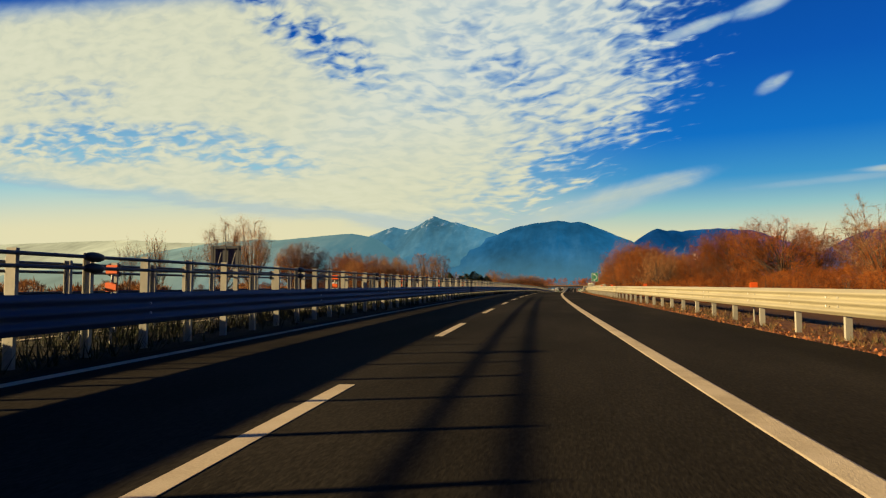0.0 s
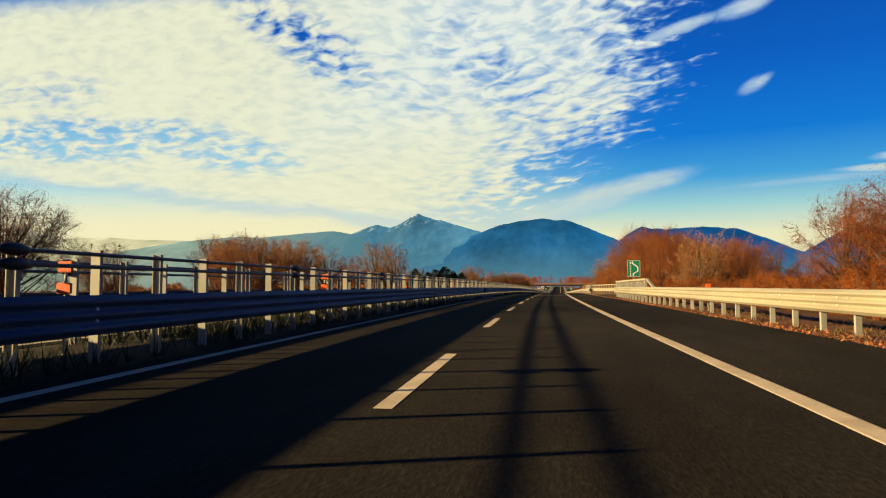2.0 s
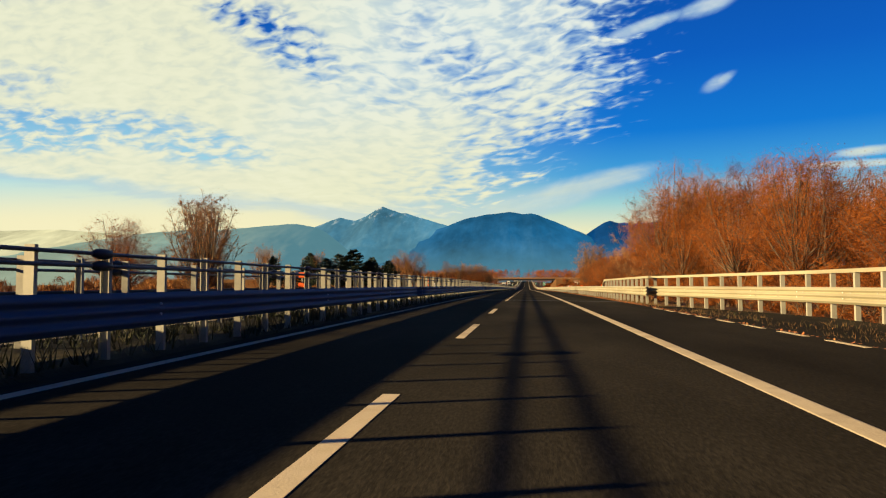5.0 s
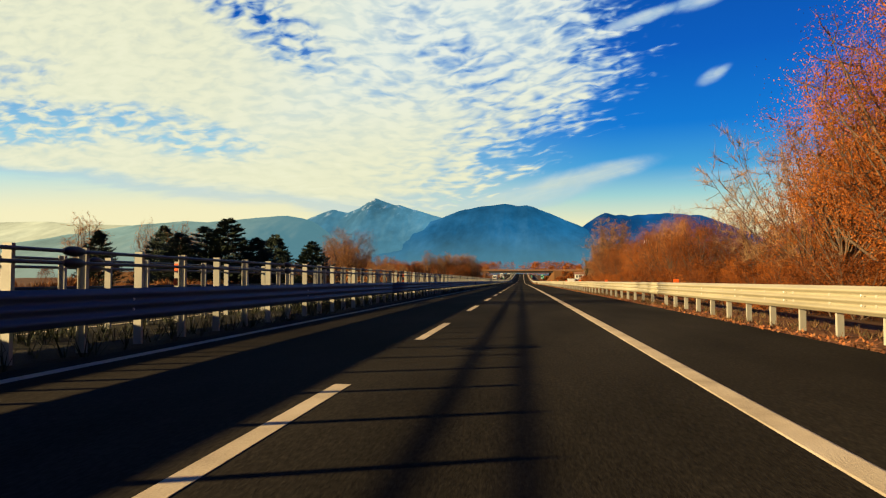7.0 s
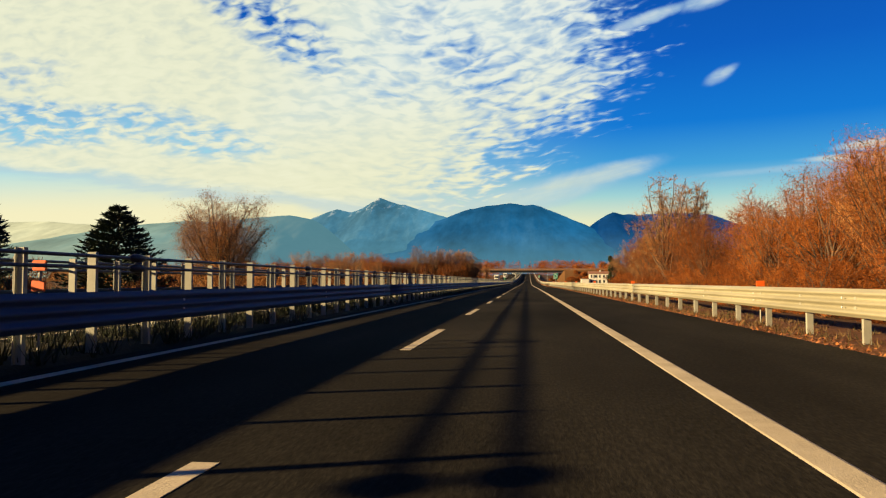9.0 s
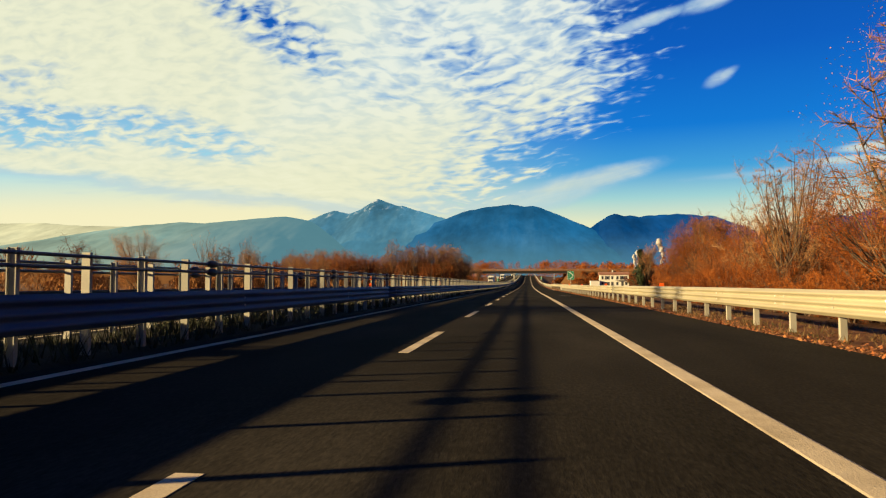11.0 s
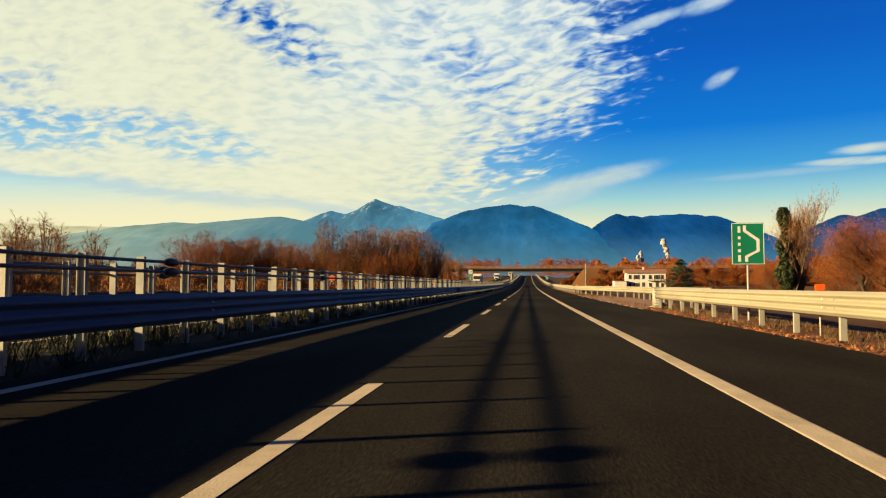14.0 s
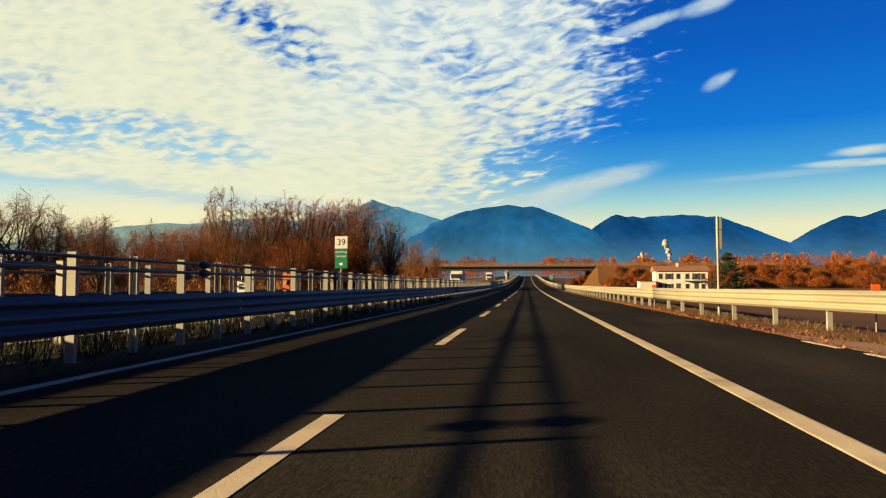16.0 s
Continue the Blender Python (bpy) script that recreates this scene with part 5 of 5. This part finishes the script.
# far woods: one mass of crowns each
def far_wood(name, rows, label, material=TWIG_ORANGE, fine=1.0):
    rng = random.Random(hash_of(name))
    cv, cf = [], []
    for s, lat, h, wd, n in rows:
        b = at(s, lat, -1.0)
        for _ in range(int(n / fine)):
            f = rng.random() ** 0.7
            r = wd * math.sqrt(rng.random()) * (1.05 - 0.75 * f ** 2)
            a = rng.uniform(0, 6.283)
            q = b + Vector((math.cos(a) * r, math.sin(a) * r, h * f * rng.uniform(0.85, 1.05)))
            d = Vector((rng.gauss(0, 0.8), rng.gauss(0, 0.6), 1)).normalized() * rng.uniform(0.5, 1.3) * fine ** 0.5
            e = Vector((rng.gauss(0, 1), rng.gauss(0, 1), 0)).normalized() * 0.16 * fine
            n0 = len(cv)
            cv.extend((q - e, q + e, q + d))
            cf.append((n0, n0 + 1, n0 + 2))
    return tagged(new(name, raw(name, cv, cf, material)), label, "woods", kind="stuff")


rng = random.Random(21)
brush = []
for s in range(30, 680, 4):
    base = float(np.interp(s, [40, 150, 240, 340, 440, 560, 600, 660], [-34, -32, -27, -30, -33, -40, -25, -23]))
    tall = 0.55 if s < 330 else 1.0
    brush.append((s + rng.uniform(-2, 2), base - rng.uniform(0, 9), tall * rng.uniform(1.8, 3.6), rng.uniform(1.5, 2.6), 230))
    brush.append((s + rng.uniform(-2, 2), base - rng.uniform(9, 30), tall * rng.uniform(2.5, 5.0), rng.uniform(2, 3.5), 230))
far_wood("hedge_brush", brush, "brown brush and hedges beyond the opposite carriageway", TWIG_BROWN, 0.3)
BS0 = 738
rng = random.Random(9)
far_wood("far_woods", [(rng.uniform(900, 1060), l + rng.uniform(-6, 6), rng.uniform(10, 15), rng.uniform(6, 9), 800) for l in range(-280, 340, 3) if not -24 < l < 10], "rusty far tree line behind the overpass")
far_wood("crest_woods", [(rng.uniform(1310, 1380), l + rng.uniform(-4, 4), rng.uniform(17, 24), rng.uniform(5, 8), 420) for l in range(-90, 92, 4)], "rusty far trees beyond the crest of the road")
far_wood("bank_woods", [(rng.uniform(755, 800), l + rng.uniform(-3, 3), rng.uniform(7.5, 12.5), rng.uniform(2.5, 5), 620) for l in range(34, 270, 4)], "rusty trees behind the overpass embankment")
far_wood("field_woods", [(rng.uniform(640, 900), -l + rng.uniform(-10, 10), rng.uniform(8, 13), rng.uniform(5, 8), 620) for l in range(52, 420, 7)], "rusty far trees behind the fields")
far_wood("slope_brush", [(BS0 - 17 + 12 * q, l + rng.uniform(-2, 2), 0.6 + 5.6 * q + rng.uniform(0.6, 2.2), rng.uniform(2.6, 5.0), 620) for l in range(27, 240, 2) for q in (rng.random(),)]
         + [(BS0 + rng.uniform(-7, 7), l, 0.5 + (l - 15) * 0.55 + rng.uniform(0.3, 1.2), 1.6, 360) for l in (15, 17, 19, 21, 23, 25) for _k in range(3)],
         "rusty brown brush on the overpass embankment", TWIG_ORANGE, 0.5)

# ---- overpass ----
BS = 738
ov = tagged(new("overpass"), "concrete road overpass with dark girders and rails", "bridge", kind="structure")
ov.matrix_basis = Matrix.Translation(at(BS, 0, 0)) @ Matrix.Rotation(-head(BS), 4, "Z")
ZB = 4.5
part("deck", block("deck", 130, 9.5, 0.45, FASCIA, 0.03), ov, Matrix.Translation((-40, 0, ZB + 1.25)), "dark weathered deck edge")
for y in (-3.4, -1.1, 1.1, 3.4):
    part("girder", block("girder", 130, 0.6, 1.05, GIRDER, 0.02), ov, Matrix.Translation((-40, y, ZB + 0.5)), "dark steel girder")
pier_me = mesh_of(cyl(bmesh.new(), 0.5, 0.5, 6.4, None, 20), "pier", CONCRETE, True)
for x in (-7.4, -36.0):
    for y in (-2.4, 2.4):
        part("pier", pier_me, ov, Matrix.Translation((x, y, ZB - 3.2)))
    part("cap_beam", block("cap_beam", 1.3, 7.5, 0.7, CONCRETE, 0.04), ov, Matrix.Translation((x, 0, ZB - 0.33)))
rail_me = block("bridge_rail", 190, 0.09, 0.14, RUST_MESH, 0.01)
bp_me = block("rail_post", 0.1, 0.1, 1.1, POST_STEEL, 0.01)
for y in (-4.6, 4.6):
    for z in (1.62, 1.86, 2.10, 2.45):
        part("bridge_rail", rail_me, ov, Matrix.Translation((-10, y, ZB + z)))
    for k in range(63):
        part("rail_post", bp_me, ov, Matrix.Translation((-104 + 3 * k, y, ZB + 1.95)))


def embankment(x0, x1, label):
    """An earth bank that carries the side road up to the deck, with a sloped end towards the motorway."""
    sgn = 1 if x1 > x0 else -1
    prof = [(-17, -6.5), (-5.2, ZB + 1.3), (5.2, ZB + 1.3), (17, -6.5)]
    verts, fs = [], []
    xs = [x0 - sgn * 9.5] + [x0 + (x1 - x0) * k / 24 for k in range(25)]
    for i, x in enumerate(xs):
        for y, z in prof:
            n = noise.noise(Vector((x * 0.1, y * 0.1, 7))) * 0.6
            if i == 0:
                verts.append((x, y * 0.6, -6.5))
            else:
                drop = 0.0
                verts.append((x + n * 0.2, y, z + (n if abs(y) > 6 else 0) - drop))
    for i in range(len(xs) - 1):
        for j in range(3):
            a = i * 4 + j
            fs.append((a, a + 1, a + 5, a + 4))
    return tagged(part_free("embankment", raw("embankment", verts, fs, FIELD), ov.matrix_basis), label, "embankment", kind="structure")


def part_free(name, me, m):
    ob = new(name, me)
    ob.matrix_basis = m
    return ob


embankment(23.5, 330, "grassy earth embankment of the side road")
embankment(-36, -330, "grassy earth embankment of the side road")

# ---- farmhouse ----
hs = tagged(new("farmhouse"), "white plastered two-storey farmhouse with a low tiled roof", "house")
hs.matrix_basis = Matrix.Translation(at(688, 42.2, -1.9)) @ Matrix.Rotation(radians(-4), 4, "Z")
W, D, HH = 14.0, 8.0, 5.9
part("wall", block("wall", W, D, HH, PLASTER, 0.03), hs, Matrix.Translation((0, D / 2, HH / 2)), "white plaster walls")
verts = [(-W / 2 - .5, -0.6, HH), (W / 2 + .5, -0.6, HH), (W / 2 + .5, D + .6, HH), (-W / 2 - .5, D + .6, HH), (-W / 2 - .5, D / 2, HH + 1.5), (W / 2 + .5, D / 2, HH + 1.5),
         (-W / 2 - .5, -0.6, HH + .14), (W / 2 + .5, -0.6, HH + .14), (W / 2 + .5, D + .6, HH + .14), (-W / 2 - .5, D + .6, HH + .14)]
roof = part("roof", raw("roof", verts, [(0, 3, 2, 1), (0, 1, 7, 6), (2, 3, 9, 8), (6, 7, 5, 4), (8, 9, 4, 5), (3, 0, 6, 4, 9), (1, 2, 8, 5, 7)], ROOF), hs, None, "reddish clay tile roof")
part("chimney", block("chimney", 0.6, 0.6, 1.3, PLASTER, 0.02), roof, Matrix.Translation((-0.6, D / 2 - 0.6, HH + 1.6)))
win_me, frame_me, shut_me = block("pane", 0.95, 0.06, 1.5, DARK_GLASS, 0.0), block("window_frame", 1.15, 0.05, 1.7, WHITE, 0.01), block("shutter", 0.5, 0.06, 1.7, GIRDER, 0.01)
for z in (1.5, 4.4):
    for x in (-5.6, -3.3, -0.9, 1.5, 3.9, 5.7):
        if z < 2 and x in (-0.9, 3.9):
            part("door", block("door", 1.1, 0.08, 2.3, GIRDER, 0.01), hs, Matrix.Translation((x, -0.03, 1.3)), "dark wooden door")
            continue
        wn = part("window", frame_me, hs, Matrix.Translation((x, -0.02, z)))
        part("pane", win_me, wn, Matrix.Translation((0, -0.03, 0)))
        if x in (-3.3, 3.9):
            for sx in (-0.8, 0.8):
                part("shutter", shut_me, wn, Matrix.Translation((sx, -0.03, 0)))
part("balcony", block("balcony", 5.6, 1.1, 0.16, CONCRETE, 0.02), hs, Matrix.Translation((3.4, -0.55, 3.1)))
for k in range(12):
    part("balcony_bar", block("balcony_bar", 0.05, 0.05, 1.0, GIRDER, 0.0) if k == 0 else bbar, hs, Matrix.Translation((0.7 + k * 0.49, -1.05, 3.65)))
    if k == 0:
        bbar = [c for c in hs.children if c.name.startswith("balcony_bar")][0].data
part("balcony_rail", block("balcony_rail", 5.6, 0.06, 0.07, GIRDER, 0.0), hs, Matrix.Translation((3.4, -1.05, 4.15)))
annex = tagged(new("annex"), "low white flat-roofed annex beside the farmhouse", "shed")
annex.matrix_basis = Matrix.Translation(at(687.0, 33.0, -1.9))
part("wall", block("wall", 4.4, 5.0, 2.9, PLASTER, 0.03), annex, Matrix.Translation((0, 2.5, 1.45)))
part("roof", block("roof", 4.7, 5.3, 0.16, CONCRETE, 0.02), annex, Matrix.Translation((0, 2.5, 2.98)))

# ---- factory chimneys with steam, far behind ----
for x, y, h, r, hs_ in ((525, 3200, 176, 10.5, 70), (436, 3200, 132, 6.5, 64), (420, 3190, 118, 5.5, 60)):
    ch = tagged(new("factory_chimney"), "far pale factory stack with a white steam plume", "chimney", "factory stacks")
    ch.matrix_basis = Matrix.Translation((x, y, 3))
    part("stack", mesh_of(cyl(bmesh.new(), r * 0.5, r * 0.4, hs_, Matrix.Translation((0, 0, hs_ / 2)), 16), "stack", CONCRETE, True), ch)
    bm = bmesh.new()
    rg = random.Random(int(x))
    for k in range(14):
        f = k / 13
        bmesh.ops.create_icosphere(bm, subdivisions=2, radius=r * rg.uniform(0.55, 0.9) * (0.6 + 0.7 * f), matrix=Matrix.Translation((rg.uniform(-0.5, 0.5) * r + 0.5 * r * math.sin(f * 5), rg.uniform(-0.4, 0.4) * r, hs_ + (h - hs_) * f)))
    for v in bm.verts:
        q = v.co * (1.6 / r)
        v.co += Vector((noise.noise(q), noise.noise(q + Vector((9, 0, 0))), noise.noise(q + Vector((0, 9, 0))))) * r * 0.5
    part("steam_plume", mesh_of(bm, "steam_plume", STEAM, True), ch, None, "white billowing steam")


# ---- vehicles on the opposite carriageway ----
def wheel(parent, x, y, r, wdt):
    t = part("wheel", mesh_of(cyl(bmesh.new(), r, r, wdt, Matrix.Rotation(radians(90), 4, "Y"), 20), "tyre", RUBBER), parent, Matrix.Translation((x, y, r)), "black tyre")
    part("rim", mesh_of(cyl(bmesh.new(), r * 0.55, r * 0.55, wdt + 0.02, Matrix.Rotation(radians(90), 4, "Y"), 14), "rim", ZINC), t)


truck = tagged(new("truck"), "white box truck far off on the opposite carriageway", "truck")
truck.matrix_basis = stand(640, -15.6, -0.01)
part("cargo_box", block("cargo_box", 2.5, 8.0, 2.7, TRUCK_WHITE, 0.04), truck, Matrix.Translation((0, 2.4, 2.35)), "white cargo box")
part("cab", block("cab", 2.35, 2.2, 2.5, TRUCK_WHITE, 0.18), truck, Matrix.Translation((0, -3.0, 1.95)), "white cab")
part("windscreen", block("windscreen", 2.0, 0.08, 0.95, DARK_GLASS, 0.02), truck, Matrix.Translation((0, -4.1, 2.5)))
part("grille", block("grille", 1.7, 0.08, 0.7, BLACK, 0.02), truck, Matrix.Translation((0, -4.1, 1.2)))
part("chassis", block("chassis", 1.6, 10.0, 0.35, BLACK, 0.02), truck, Matrix.Translation((0, 1.2, 0.8)))
for x in (-0.7, 0.7):
    part("headlight", block("headlight", 0.35, 0.08, 0.2, WHITE, 0.02), truck, Matrix.Translation((x, -4.12, 0.95)))
for y in (-2.9, 3.4, 4.7):
    for x in (-1.1, 1.1):
        wheel(truck, x, y, 0.48, 0.3)
tagged(truck, group="trucks on the opposite carriageway")
copy_thing(truck, stand(770, -15.4, -0.01))
copy_thing(truck, stand(905, -12.2, -0.01))

# ---- grass and litter on the verges ----
def tufts(name, lat0, lat1, s0, s1, count, hmin, hmax, material, label, seed):
    rng = random.Random(seed)
    cv, cf = [], []
    for _ in range(count):
        s, lat = rng.uniform(s0, s1), rng.uniform(lat0, lat1)
        if rng.random() > 0.45 + noise.noise(Vector((s * 0.25, lat * 0.6, 1.0))) * 1.1:
            continue
        b = at(s, lat, -ground_drop(lat, s) - 0.02)
        for _k in range(5):
            a = rng.uniform(0, 6.283)
            h = rng.uniform(hmin, hmax)
            o = Vector((math.cos(a), math.sin(a), 0)) * rng.uniform(0.0, 0.08)
            wv = Vector((-math.sin(a), math.cos(a), 0)) * 0.012
            n0 = len(cv)
            cv.extend((b + o - wv, b + o + wv, b + o * 3 + Vector((math.cos(a) * h * 0.4, math.sin(a) * h * 0.4, h))))
            cf.append((n0, n0 + 1, n0 + 2))
    return tagged(new(name, raw(name, cv, cf, material)), label, "grass", kind="stuff")


tufts("verge_grass", 5.45, 9.0, -5, 560, 26000, 0.05, 0.22, DRY_GRASS, "dry tufted grass on the right verge", 3)
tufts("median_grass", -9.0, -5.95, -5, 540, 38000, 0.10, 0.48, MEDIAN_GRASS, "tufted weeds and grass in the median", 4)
rng = random.Random(12)
cv, cf = [], []
for _ in range(42000):
    s, lat = rng.uniform(0, 540), 5.08 + abs(rng.gauss(0, 0.62))
    if lat > 7.5:
        continue
    q = at(s, lat, 0.02 - (ground_drop(lat, s) if lat > 5.16 else 0.0))
    d = Vector((rng.gauss(0, 1), rng.gauss(0, 1), rng.gauss(0, 0.35))).normalized() * rng.uniform(0.03, 0.07)
    e = d.cross(Vector((0, 0, 1))).normalized() * 0.03
    n0 = len(cv)
    cv.extend((q - d, q + e, q + d, q - e))
    cf.append((n0, n0 + 1, n0 + 2, n0 + 3))
tagged(new("fallen_leaves", raw("fallen_leaves", cv, cf, LEAF_LITTER)), "rusty fallen leaves along the shoulder", "leaves", kind="stuff")
